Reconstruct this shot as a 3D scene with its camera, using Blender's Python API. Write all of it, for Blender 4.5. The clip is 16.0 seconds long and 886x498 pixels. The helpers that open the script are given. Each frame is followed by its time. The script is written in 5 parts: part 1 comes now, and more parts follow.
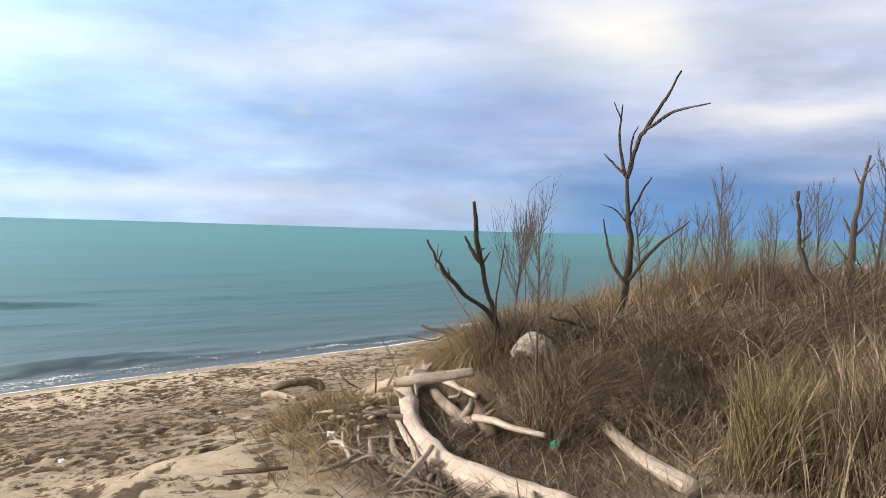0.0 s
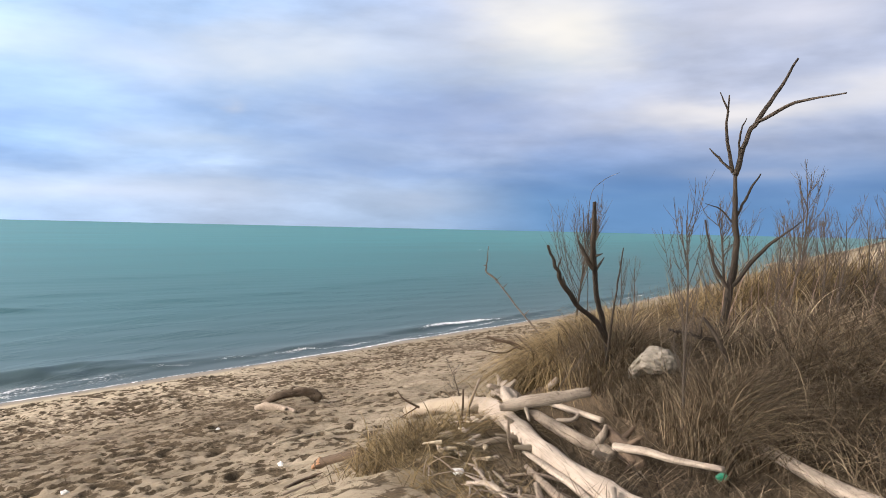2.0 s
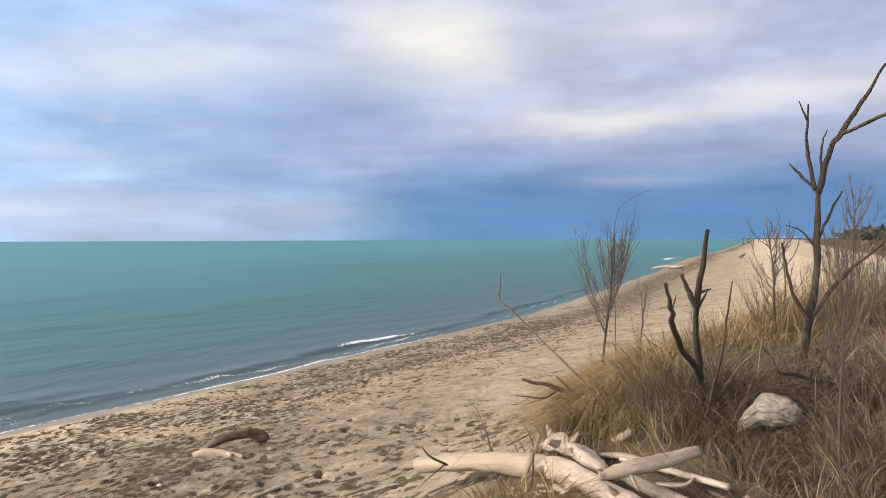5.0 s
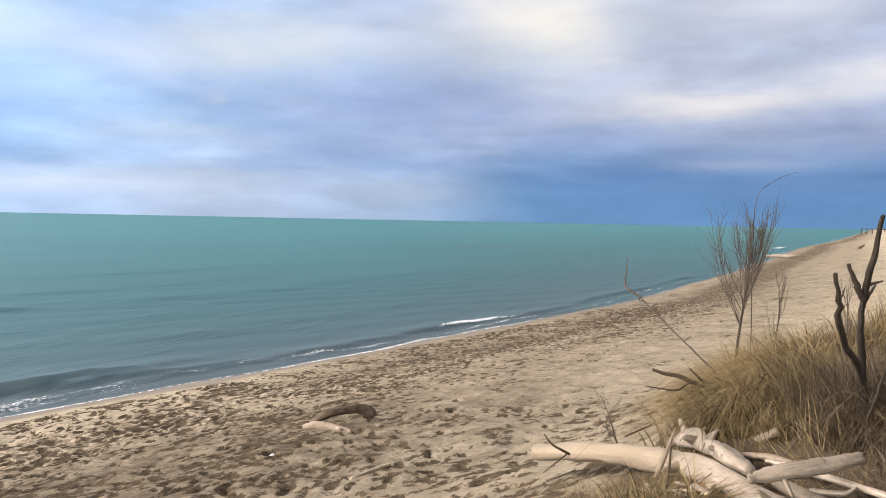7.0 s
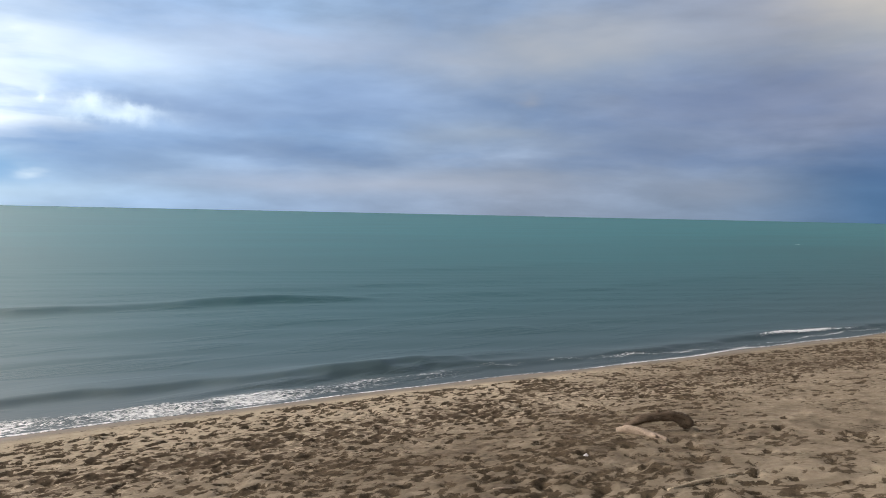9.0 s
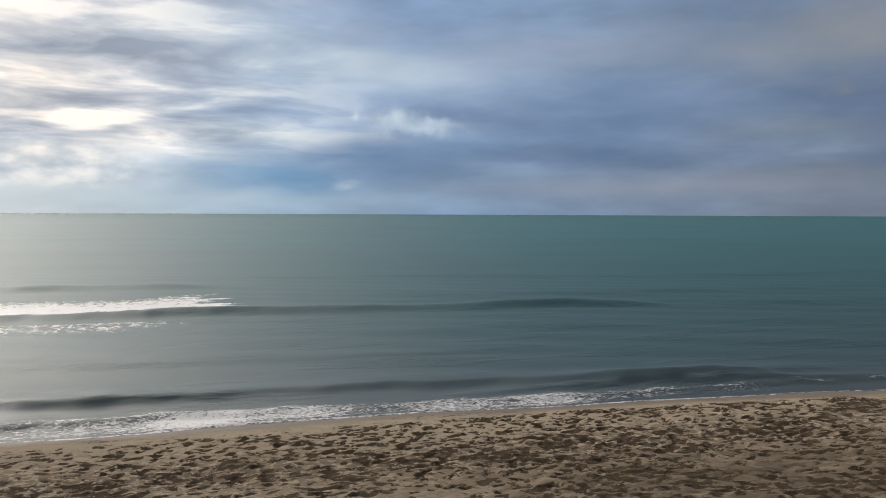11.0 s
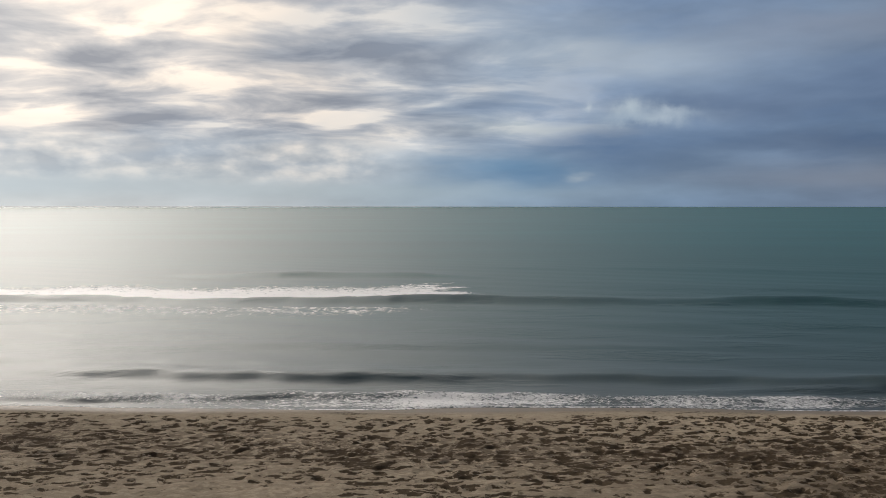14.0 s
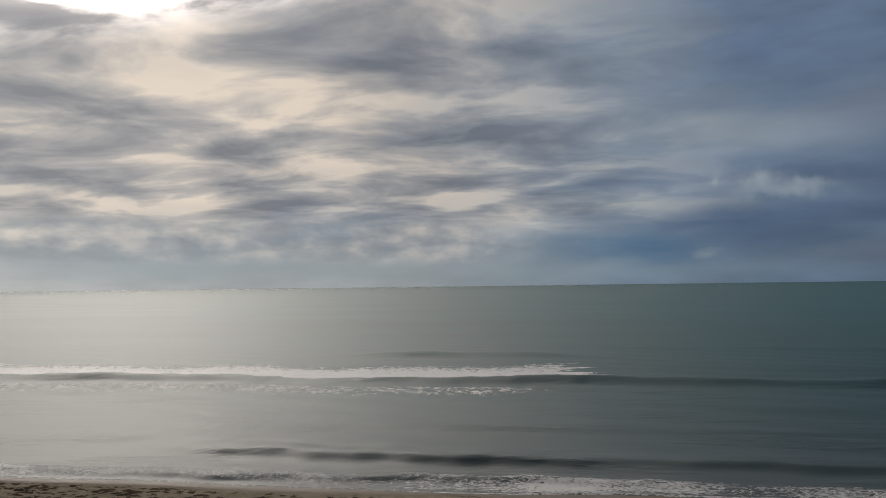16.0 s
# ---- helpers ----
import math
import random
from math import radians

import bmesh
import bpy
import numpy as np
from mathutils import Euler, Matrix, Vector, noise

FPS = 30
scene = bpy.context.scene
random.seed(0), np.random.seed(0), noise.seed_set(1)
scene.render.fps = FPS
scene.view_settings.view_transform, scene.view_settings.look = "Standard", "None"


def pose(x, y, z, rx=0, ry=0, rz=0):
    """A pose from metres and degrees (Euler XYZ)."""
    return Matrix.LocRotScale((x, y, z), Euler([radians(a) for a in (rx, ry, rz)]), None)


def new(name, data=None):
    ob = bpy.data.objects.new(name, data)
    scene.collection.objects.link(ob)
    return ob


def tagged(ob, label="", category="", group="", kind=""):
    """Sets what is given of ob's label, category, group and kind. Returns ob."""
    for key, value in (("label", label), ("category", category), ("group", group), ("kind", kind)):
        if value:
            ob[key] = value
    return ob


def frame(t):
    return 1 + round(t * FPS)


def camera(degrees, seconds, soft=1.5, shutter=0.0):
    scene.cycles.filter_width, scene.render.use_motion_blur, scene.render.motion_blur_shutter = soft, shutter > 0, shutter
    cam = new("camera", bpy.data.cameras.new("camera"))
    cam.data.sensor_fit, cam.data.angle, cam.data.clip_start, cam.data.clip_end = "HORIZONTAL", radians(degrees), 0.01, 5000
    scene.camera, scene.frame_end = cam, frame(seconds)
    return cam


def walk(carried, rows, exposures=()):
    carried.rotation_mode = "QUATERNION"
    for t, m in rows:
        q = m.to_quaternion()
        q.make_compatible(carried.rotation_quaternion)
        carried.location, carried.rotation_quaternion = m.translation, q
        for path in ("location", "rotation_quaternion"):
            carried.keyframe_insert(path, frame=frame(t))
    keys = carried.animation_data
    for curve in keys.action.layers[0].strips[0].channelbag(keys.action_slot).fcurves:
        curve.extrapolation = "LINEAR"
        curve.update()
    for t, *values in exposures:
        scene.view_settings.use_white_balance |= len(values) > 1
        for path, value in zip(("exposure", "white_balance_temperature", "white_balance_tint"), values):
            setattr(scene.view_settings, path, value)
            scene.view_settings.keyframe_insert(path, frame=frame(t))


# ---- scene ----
cam = camera(57.91, 16.0, soft=0.7)
# seconds, x, y, z, heading, pitch, roll
ROWS = [
    (0.0, -0.139, -3.008, 4.295, -56.13, -1.40, -1.70),
    (0.5, -0.165, -2.666, 4.338, -57.53, -0.94, -1.23),
    (1.0, -0.177, -2.350, 4.314, -58.57, -0.37, -1.27),
    (1.5, -0.142, -2.062, 4.337, -60.18, -0.07, -1.49),
    (2.0, -0.183, -1.664, 4.310, -60.57, -1.47, -1.27),
    (2.5, -0.219, -1.359, 4.370, -59.01, -3.04, -1.40),
    (3.0, -0.114, -1.055, 4.354, -58.26, -3.29, -1.72),
    (3.5, -0.005, -0.821, 4.414, -60.17, -2.34, -1.65),
    (4.0, 0.062, -0.516, 4.413, -66.22, -1.25, -0.01),
    (4.2, 0.073, -0.436, 4.444, -68.55, -0.77, 0.38),
    (6.3, 0.304, -0.063, 4.454, -67.84, -0.56, -0.66),
    (6.5, 0.299, -0.034, 4.438, -66.15, -1.06, -0.81),
    (7.0, 0.253, 0.042, 4.434, -61.63, -2.06, -1.13),
    (7.5, 0.233, 0.099, 4.417, -56.50, -2.78, -1.30),
    (8.0, 0.244, 0.136, 4.434, -51.14, -2.69, -1.14),
    (8.5, 0.246, 0.179, 4.435, -45.24, -2.52, -1.19),
    (9.0, 0.227, 0.182, 4.439, -39.84, -2.53, -1.21),
    (9.5, 0.193, 0.183, 4.429, -36.21, -2.52, -1.72),
    (10.0, 0.157, 0.157, 4.459, -31.13, -2.54, -1.28),
    (10.2, 0.146, 0.176, 4.471, -28.56, -2.48, -0.94),
    (12.3, 0.094, -0.042, 4.404, -10.52, -3.00, -0.20),
    (12.5, 0.092, -0.040, 4.406, -9.86, -3.00, -0.19),
    (13.0, 0.077, -0.043, 4.399, -8.02, -2.74, -0.36),
    (13.5, 0.042, -0.026, 4.402, -5.75, -2.83, -0.07),
    (14.0, 0.020, -0.022, 4.397, -2.98, -3.08, -0.02),
    (14.5, 0.000, 0.000, 4.389, 0.00, -3.34, -0.25),
    (15.0, -0.003, 0.006, 4.404, 2.63, -2.79, -0.23),
    (15.5, -0.003, 0.006, 4.403, 4.43, 0.06, 0.32),
    (16.0, -0.003, 0.006, 4.402, 5.71, 2.63, 0.73),
]
PATH = [(t, pose(x, y, z, 90 + pitch, roll, heading)) for t, x, y, z, heading, pitch, roll in ROWS]
walk(cam, PATH, exposures=[(0.0, 0.0), (0.5, -0.08), (1.0, -0.04), (1.5, -0.25), (2.0, -0.1), (2.5, 0.0), (3.0, 0.0), (3.5, -0.14), (4.0, -0.14), (7.0, -0.14), (7.5, -0.16), (8.0, -0.28), (8.5, -0.67), (9.0, -0.91), (10.0, -1.2), (12.5, -2.05), (13.0, -1.94), (15.0, -2.06), (15.5, -2.18), (16.0, -2.72)])


# ---- node helpers ----
class Tree:
    """Short spelling for node trees."""

    def __init__(self, owner):
        owner.use_nodes = True
        self.t = owner.node_tree
        self.t.nodes.clear()

    def n(self, kind, ins=None, **props):
        nd = self.t.nodes.new(kind)
        for k, v in props.items():
            setattr(nd, k, v)
        for k, v in (ins or {}).items():
            self.put(nd.inputs[k], v)
        return nd

    def put(self, socket, v):
        if isinstance(v, bpy.types.NodeSocket):
            self.t.links.new(v, socket)
        elif isinstance(v, (tuple, list)) and len(v) == 3 and socket.type == "RGBA":
            socket.default_value = (*v, 1)
        else:
            socket.default_value = v

    def m(self, op, a, b=0.0, c=0.0):
        return self.n("ShaderNodeMath", {0: a, 1: b, 2: c}, operation=op).outputs[0]

    def mix(self, f, a, b, blend="MIX"):
        return self.n("ShaderNodeMix", {0: f, 6: a, 7: b}, data_type="RGBA", blend_type=blend).outputs[2]

    def ramp(self, f, stops, smooth=False):
        nd = self.n("ShaderNodeValToRGB", {0: f})
        r = nd.color_ramp
        r.interpolation = "EASE" if smooth else "LINEAR"
        while len(r.elements) < len(stops):
            r.elements.new(0.5)
        for e, (p, c) in zip(r.elements, stops):
            e.position, e.color = p, (*c, 1) if isinstance(c, tuple) else (c, c, c, 1)
        return nd.outputs[0]

    def noise(self, vec, scale, detail=4.0, rough=0.55, dist=0.0, out=0):
        return self.n("ShaderNodeTexNoise", {"Vector": vec, "Scale": scale, "Detail": detail, "Roughness": rough, "Distortion": dist}).outputs[out]

    def step(self, x, lo, hi):
        return self.n("ShaderNodeMapRange", {0: x, 1: lo, 2: hi, 3: 0.0, 4: 1.0}, interpolation_type="SMOOTHSTEP").outputs[0]


# ---- sky and sun ----
SUN_HEADING, SUN_HEIGHT = 27.0, 24.0      # degrees from the sea's direction towards its other side, and above the horizon
world = bpy.data.worlds.new("sky")
scene.world = world
W = Tree(world)
way = W.n("ShaderNodeTexCoord").outputs["Generated"]
sep = W.n("ShaderNodeSeparateXYZ", {0: way})
azim = W.m("MULTIPLY", W.m("ARCTAN2", W.m("MULTIPLY", sep.outputs[0], -1.0), sep.outputs[1]), 57.29578)
elev = W.m("MULTIPLY", W.m("ARCSINE", sep.outputs[2]), 57.29578)
flat = W.n("ShaderNodeCombineXYZ", {0: W.m("MULTIPLY", azim, 0.075), 1: W.m("MULTIPLY", elev, 0.26), 2: 0.0}).outputs[0]
wrp = W.n("ShaderNodeSeparateColor", {0: W.noise(flat, 1.3, 4.0, 0.55, 0.0, 1)})
az = W.m("ADD", azim, W.m("MULTIPLY", W.m("SUBTRACT", wrp.outputs[0], 0.5), 9.0))
el = W.m("ADD", elev, W.m("MULTIPLY", W.m("SUBTRACT", wrp.outputs[1], 0.5), 3.2))
el_soft = W.m("ADD", elev, W.m("MULTIPLY", W.m("SUBTRACT", wrp.outputs[1], 0.5), 1.0))
az_soft = W.m("ADD", azim, W.m("MULTIPLY", W.m("SUBTRACT", wrp.outputs[0], 0.5), 3.0))


def at_heading(h):
    return (h + 110.0) / 160.0


band = W.m("DIVIDE", W.m("ADD", az_soft, 110.0), 160.0)
low = W.ramp(band, [(at_heading(-105), (0.19, 0.36, 0.62)), (at_heading(-85), (0.16, 0.33, 0.61)), (at_heading(-68), (0.17, 0.33, 0.58)),
                    (at_heading(-59), (0.40, 0.53, 0.74)), (at_heading(-45), (0.49, 0.60, 0.80)), (at_heading(-30), (0.58, 0.74, 1.0)),
                    (at_heading(-18), (0.66, 0.86, 1.12)), (at_heading(0), (1.03, 1.17, 1.28)), (at_heading(18), (1.36, 1.42, 1.44)), (at_heading(42), (2.0, 2.0, 1.9))])
high = W.ramp(band, [(at_heading(-105), (0.48, 0.55, 0.74)), (at_heading(-80), (0.48, 0.55, 0.75)), (at_heading(-62), (0.43, 0.53, 0.78)),
                     (at_heading(-45), (0.46, 0.63, 0.92)), (at_heading(-30), (0.54, 0.76, 1.10)), (at_heading(-15), (0.74, 0.95, 1.30)),
                     (at_heading(0), (1.25, 1.34, 1.5)), (at_heading(12), (1.8, 1.75, 1.7)), (at_heading(42), (3.0, 2.8, 2.5))])
sky = W.mix(W.step(el_soft, 1.0, 6.5), low, high)


curl = W.n("ShaderNodeSeparateColor", {0: W.noise(W.n("ShaderNodeCombineXYZ", {0: azim, 1: elev, 2: 0.0}).outputs[0], 0.55, 4.0, 0.55, 0.0, 1)})
az_puff = W.m("ADD", azim, W.m("MULTIPLY", W.m("SUBTRACT", curl.outputs[0], 0.5), 2.6))
el_puff = W.m("ADD", elev, W.m("MULTIPLY", W.m("SUBTRACT", curl.outputs[1], 0.5), 1.8))


def cloud(h, e, wide, tall, tint, amount=1.0, tilt=0.0, soft=False):
    """A cloud, gap or streak round one direction of the sky, torn by the noise."""
    global sky
    a_, e_ = (az_puff, el_puff) if soft == "puff" else (az_soft, el_soft) if soft else (az, el)
    da = W.m("SUBTRACT", a_, h)
    de = W.m("SUBTRACT", W.m("SUBTRACT", e_, e), W.m("MULTIPLY", da, tilt))
    q = W.m("ADD", W.m("POWER", W.m("ABSOLUTE", W.m("DIVIDE", da, wide)), 2.0), W.m("POWER", W.m("ABSOLUTE", W.m("DIVIDE", de, tall)), 2.0))
    sky = W.mix(W.m("MULTIPLY", W.m("EXPONENT", W.m("MULTIPLY", q, -1.0)), amount), sky, tint)


# long grey and bright streaks all over
over_cam = W.m("DIVIDE", 1.0, W.m("ADD", W.m("MAXIMUM", sep.outputs[2], 0.0), 0.13))
deck = W.n("ShaderNodeCombineXYZ", {0: W.m("MULTIPLY", sep.outputs[0], over_cam), 1: W.m("MULTIPLY", sep.outputs[1], over_cam), 2: 0.4}).outputs[0]
streak = W.noise(flat, 1.6, 5.0, 0.55, 0.0)
sky = W.mix(1.0, sky, W.ramp(streak, [(0.32, 0.85), (0.5, 1.0), (0.68, 1.17)]), "MULTIPLY")
cloud(-48, 11.6, 12, 2.2, (0.74, 0.80, 0.90), 0.95, -0.03)
cloud(-68.5, 13.6, 7, 3.6, (0.98, 0.95, 0.90), 0.95)
cloud(-80.5, 8.3, 8, 1.0, (0.86, 0.84, 0.86), 0.9, -0.05)
cloud(-92, 9.5, 7, 1.2, (0.84, 0.83, 0.86), 0.7, -0.05)
cloud(-84, 14.5, 6, 2.0, (0.75, 0.76, 0.86), 0.6)
cloud(-43, 5.7, 6, 0.8, (0.56, 0.68, 0.86), 0.7)
cloud(-43, 2.7, 8, 0.6, (0.60, 0.68, 0.82), 0.6, 0.0, True)
cloud(-59, 2.0, 4, 0.9, (0.55, 0.63, 0.78), 0.6, 0.0, True)
cloud(-53, 5.2, 6, 1.5, (0.33, 0.45, 0.70), 0.7)
cloud(-60, 8.0, 10, 1.5, (0.36, 0.46, 0.72), 0.6)
cloud(-74, 2.2, 10, 2.4, (0.15, 0.31, 0.60), 0.75, 0.0, True)
cloud(-92, 3.0, 12, 2.4, (0.13, 0.27, 0.55), 0.7, 0.0, True)
cloud(-81, 4.1, 4, 0.4, (0.45, 0.52, 0.70), 0.7, 0.0, True)
cloud(-45.6, 8.3, 0.9, 0.5, (0.66, 0.70, 0.80), 0.6)
cloud(-33, 8.0, 9, 2.0, (0.40, 0.56, 0.90), 0.6)
cloud(-26, 3.9, 9, 0.9, (0.36, 0.49, 0.74), 0.7)
cloud(-32, 2.0, 13, 0.7, (0.82, 0.86, 0.98), 0.6, 0.0, True)
cloud(-28, 11.5, 10, 1.5, (0.86, 0.94, 1.15), 0.6)
cloud(-22, 6.8, 6, 1.4, (0.42, 0.56, 0.84), 0.7)
cloud(-13, 10.8, 9, 1.9, (1.45, 1.55, 1.66), 0.7, 0.06)
cloud(-17.0, 6.1, 3.4, 0.5, (1.25, 1.42, 1.60), 0.9, 0.0, "puff")
cloud(-16.0, 6.7, 1.3, 0.6, (1.7, 1.8, 1.85), 0.95, 0.0, "puff")
cloud(-18.2, 6.4, 0.9, 0.4, (1.5, 1.62, 1.75), 0.8, 0.0, "puff")
cloud(-13.4, 6.9, 0.5, 0.35, (1.5, 1.62, 1.75), 0.8, 0.0, "puff")
cloud(-8.5, 5.5, 5.0, 0.5, (1.5, 1.55, 1.55), 0.8, 0.03)
cloud(-12.0, 2.2, 0.9, 0.22, (1.7, 1.7, 1.65), 0.9)
cloud(-8, 2.4, 5, 1.2, (0.36, 0.66, 1.0), 0.8)
cloud(-16, 4.0, 8, 1.0, (0.42, 0.62, 0.95), 0.5)
cloud(-19, 3.0, 5, 0.9, (0.44, 0.60, 0.85), 0.7)
# the torn bright layer on the sun's side
torn = W.noise(W.n("ShaderNodeMapping", {0: deck, 3: (0.82, 1.08, 1.0)}).outputs[0], 2.2, 6.0, 0.52, 0.35)
side = W.m("MULTIPLY", W.step(az_soft, -20.0, 5.0), W.step(el_soft, 3.0, 5.5))
rags = W.ramp(torn, [(0.35, (0.60, 0.65, 0.77)), (0.44, (1.0, 1.02, 1.09)), (0.52, (1.5, 1.43, 1.40)), (0.61, (2.5, 2.2, 1.9))])
sky = W.mix(W.m("MULTIPLY", side, 0.85), sky, rags)
puffs = W.noise(W.n("ShaderNodeCombineXYZ", {0: W.m("MULTIPLY", azim, 0.16), 1: W.m("MULTIPLY", elev, 0.34), 2: 3.0}).outputs[0], 2.0, 4.0, 0.5)
low_side = W.m("MULTIPLY", W.m("MULTIPLY", W.step(az_soft, -3.0, 5.0), W.step(elev, 1.2, 2.2)), W.step(elev, 5.5, 4.0))
sky = W.mix(W.m("MULTIPLY", low_side, 0.75), sky, W.ramp(puffs, [(0.4, (0.93, 1.02, 1.13)), (0.52, (1.28, 1.33, 1.38)), (0.66, (2.0, 1.88, 1.75))]))
cloud(2, 1.0, 16, 0.6, (1.1, 1.25, 1.32), 0.6, 0.0, True)
cloud(24, 1.5, 14, 1.0, (1.15, 1.32, 1.42), 0.7, 0.0, True)
gain = W.ramp(band, [(at_heading(-100), 1.0), (at_heading(-70), 1.03), (at_heading(-50), 1.1), (at_heading(-34), 1.1), (at_heading(-15), 1.17), (at_heading(2), 1.52), (at_heading(25), 1.75)])
sky = W.mix(1.0, sky, gain, "MULTIPLY")
rolls = W.noise(deck, 1.0, 4.0, 0.5, 0.25)
sky = W.mix(W.step(elev, 1.0, 4.0), sky, W.mix(1.0, sky, W.ramp(rolls, [(0.34, (0.82, 0.88, 0.95)), (0.5, (1.0, 1.0, 1.0)), (0.66, (1.2, 1.17, 1.13))]), "MULTIPLY"))
sky = W.mix(1.0, sky, W.ramp(band, [(at_heading(-70), (1.0, 1.0, 1.0)), (at_heading(-45), (1.0, 1.0, 1.0)), (at_heading(-25), (0.92, 1.0, 1.08)), (at_heading(-8), (0.89, 1.0, 1.10)), (at_heading(7), (1.0, 1.0, 1.0))]), "MULTIPLY")
# thin bright cover round the sun, broken by darker cloud
qa = W.m("DIVIDE", W.m("SUBTRACT", az_soft, SUN_HEADING - 2), 36.0)
qe = W.m("DIVIDE", W.m("ADD", W.m("SUBTRACT", el_soft, SUN_HEIGHT + 3.5), W.m("MULTIPLY", W.m("SUBTRACT", az_soft, SUN_HEADING + 4), 0.2)), 8.0)
qq = W.m("ADD", W.m("MULTIPLY", qa, qa), W.m("MULTIPLY", qe, qe))
glow = W.m("MULTIPLY", W.m("EXPONENT", W.m("MULTIPLY", W.m("MULTIPLY", qq, qq), -1.0)), W.m("ADD", 0.12, W.m("MULTIPLY", W.step(torn, 0.41, 0.54), 0.88)))
sky = W.mix(glow, sky, (92.0, 80.0, 72.0))
# clear-sky light above the clouds, and the bright even cover overhead
nishita = W.n("ShaderNodeTexSky", sky_type="NISHITA", sun_disc=False, sun_elevation=radians(SUN_HEIGHT), sun_rotation=radians(-SUN_HEADING))
clear = W.mix(1.0, nishita.outputs[0], (0.1, 0.1, 0.1), "MULTIPLY")
over = W.mix(0.4, (0.37, 0.41, 0.48), clear)
sunward = W.m("MULTIPLY", W.step(azim, -20.0, 15.0), W.step(azim, 100.0, 60.0))
over = W.mix(W.m("MULTIPLY", sunward, W.step(elev, 75.0, 35.0)), over, (2.5, 2.3, 2.2))
sky = W.mix(W.step(elev, 16.0, 45.0), sky, over)
sky = W.mix(W.step(elev, -0.5, -4.0), sky, (0.25, 0.3, 0.33))
back = W.n("ShaderNodeBackground", {0: sky, 1: 1.0})
W.n("ShaderNodeOutputWorld", {0: back.outputs[0]})

sun = new("sun", bpy.data.lights.new("sun", "SUN"))
sun.data.energy, sun.data.angle, sun.data.color = 2.2, radians(24), (1.0, 0.94, 0.85)
sun.matrix_world = pose(0, 0, 30, 90 - SUN_HEIGHT, 0, SUN_HEADING + 180)


# ---- materials ----
def finish(T, ins, bump=None, strength=0.3, distance=0.01):
    b = T.n("ShaderNodeBsdfPrincipled", ins)
    if bump is not None:
        T.put(b.inputs["Normal"], T.n("ShaderNodeBump", {"Strength": strength, "Distance": distance, "Height": bump}).outputs[0])
    T.n("ShaderNodeOutputMaterial", {0: b.outputs[0]})


def material(name):
    mt = bpy.data.materials.new(name)
    return mt, Tree(mt)


def wood_material(name, pale, mid, dark, stretch=9.0, crack=0.6, sanded=0.0):
    """Weathered wood: grain and cracks along the length (the mesh's UV x), blotches in space."""
    mt, T = material(name)
    uv = T.n("ShaderNodeTexCoord").outputs["UV"]
    pos = T.n("ShaderNodeNewGeometry").outputs["Position"]
    lengthwise = T.n("ShaderNodeMapping", {0: uv, 3: (1.5, stretch, 1.0)}).outputs[0]
    grain = T.noise(lengthwise, 4.0, 7.0, 0.65, 0.4)
    blot = T.noise(pos, 3.5, 5.0, 0.6)
    spot = T.noise(pos, 24.0, 3.0, 0.6)
    c = T.ramp(grain, [(0.25, dark), (0.46, mid), (0.66, pale)])
    c = T.mix(T.ramp(blot, [(0.38, 0.0), (0.68, 0.75)]), c, pale)
    c = T.mix(T.ramp(spot, [(0.6, 0.0), (0.74, crack)]), c, dark)
    knots = T.n("ShaderNodeTexVoronoi", {"Vector": T.n("ShaderNodeMapping", {0: pos, 3: (1.0, 1.0, 1.0)}).outputs[0], "Scale": 5.0, "Randomness": 1.0}).outputs["Distance"]
    c = T.mix(T.m("MULTIPLY", T.m("SUBTRACT", 1.0, T.step(T.m("ADD", knots, T.m("MULTIPLY", spot, 0.12)), 0.09, 0.2)), 0.85), c, dark)
    worn = T.noise(pos, 1.9, 5.0, 0.65, 0.5)
    c = T.mix(T.ramp(worn, [(0.45, 0.0), (0.65, 0.4)]), c, tuple(0.66 * v for v in (mid[0] * 0.97, mid[1], mid[2] * 1.02)))
    lines = T.noise(T.n("ShaderNodeMapping", {0: uv, 3: (0.8, 34.0, 1.0)}).outputs[0], 3.0, 4.0, 0.65, 0.5)
    c = T.mix(T.ramp(lines, [(0.35, crack), (0.40, 0.0)]), c, dark)
    if sanded:
        reach = T.m("ADD", T.n("ShaderNodeSeparateXYZ", {0: uv}).outputs[0], T.m("MULTIPLY", T.m("SUBTRACT", blot, 0.5), 1.6))
        c = T.mix(T.m("MULTIPLY", T.m("SUBTRACT", 1.0, T.step(reach, sanded * 0.55, sanded * 1.2)), 0.85), c, (0.24, 0.195, 0.14))
    rnd = T.n("ShaderNodeObjectInfo").outputs["Random"]
    c = T.mix(1.0, c, T.ramp(rnd, [(0.0, 0.78), (1.0, 1.12)]), "MULTIPLY")
    finish(T, {"Base Color": c, "Roughness": 0.82, "Specular IOR Level": 0.25}, T.m("ADD", T.m("ADD", grain, T.m("MULTIPLY", lines, 0.5)), T.m("MULTIPLY", spot, 0.5)), 0.8, 0.012)
    return mt


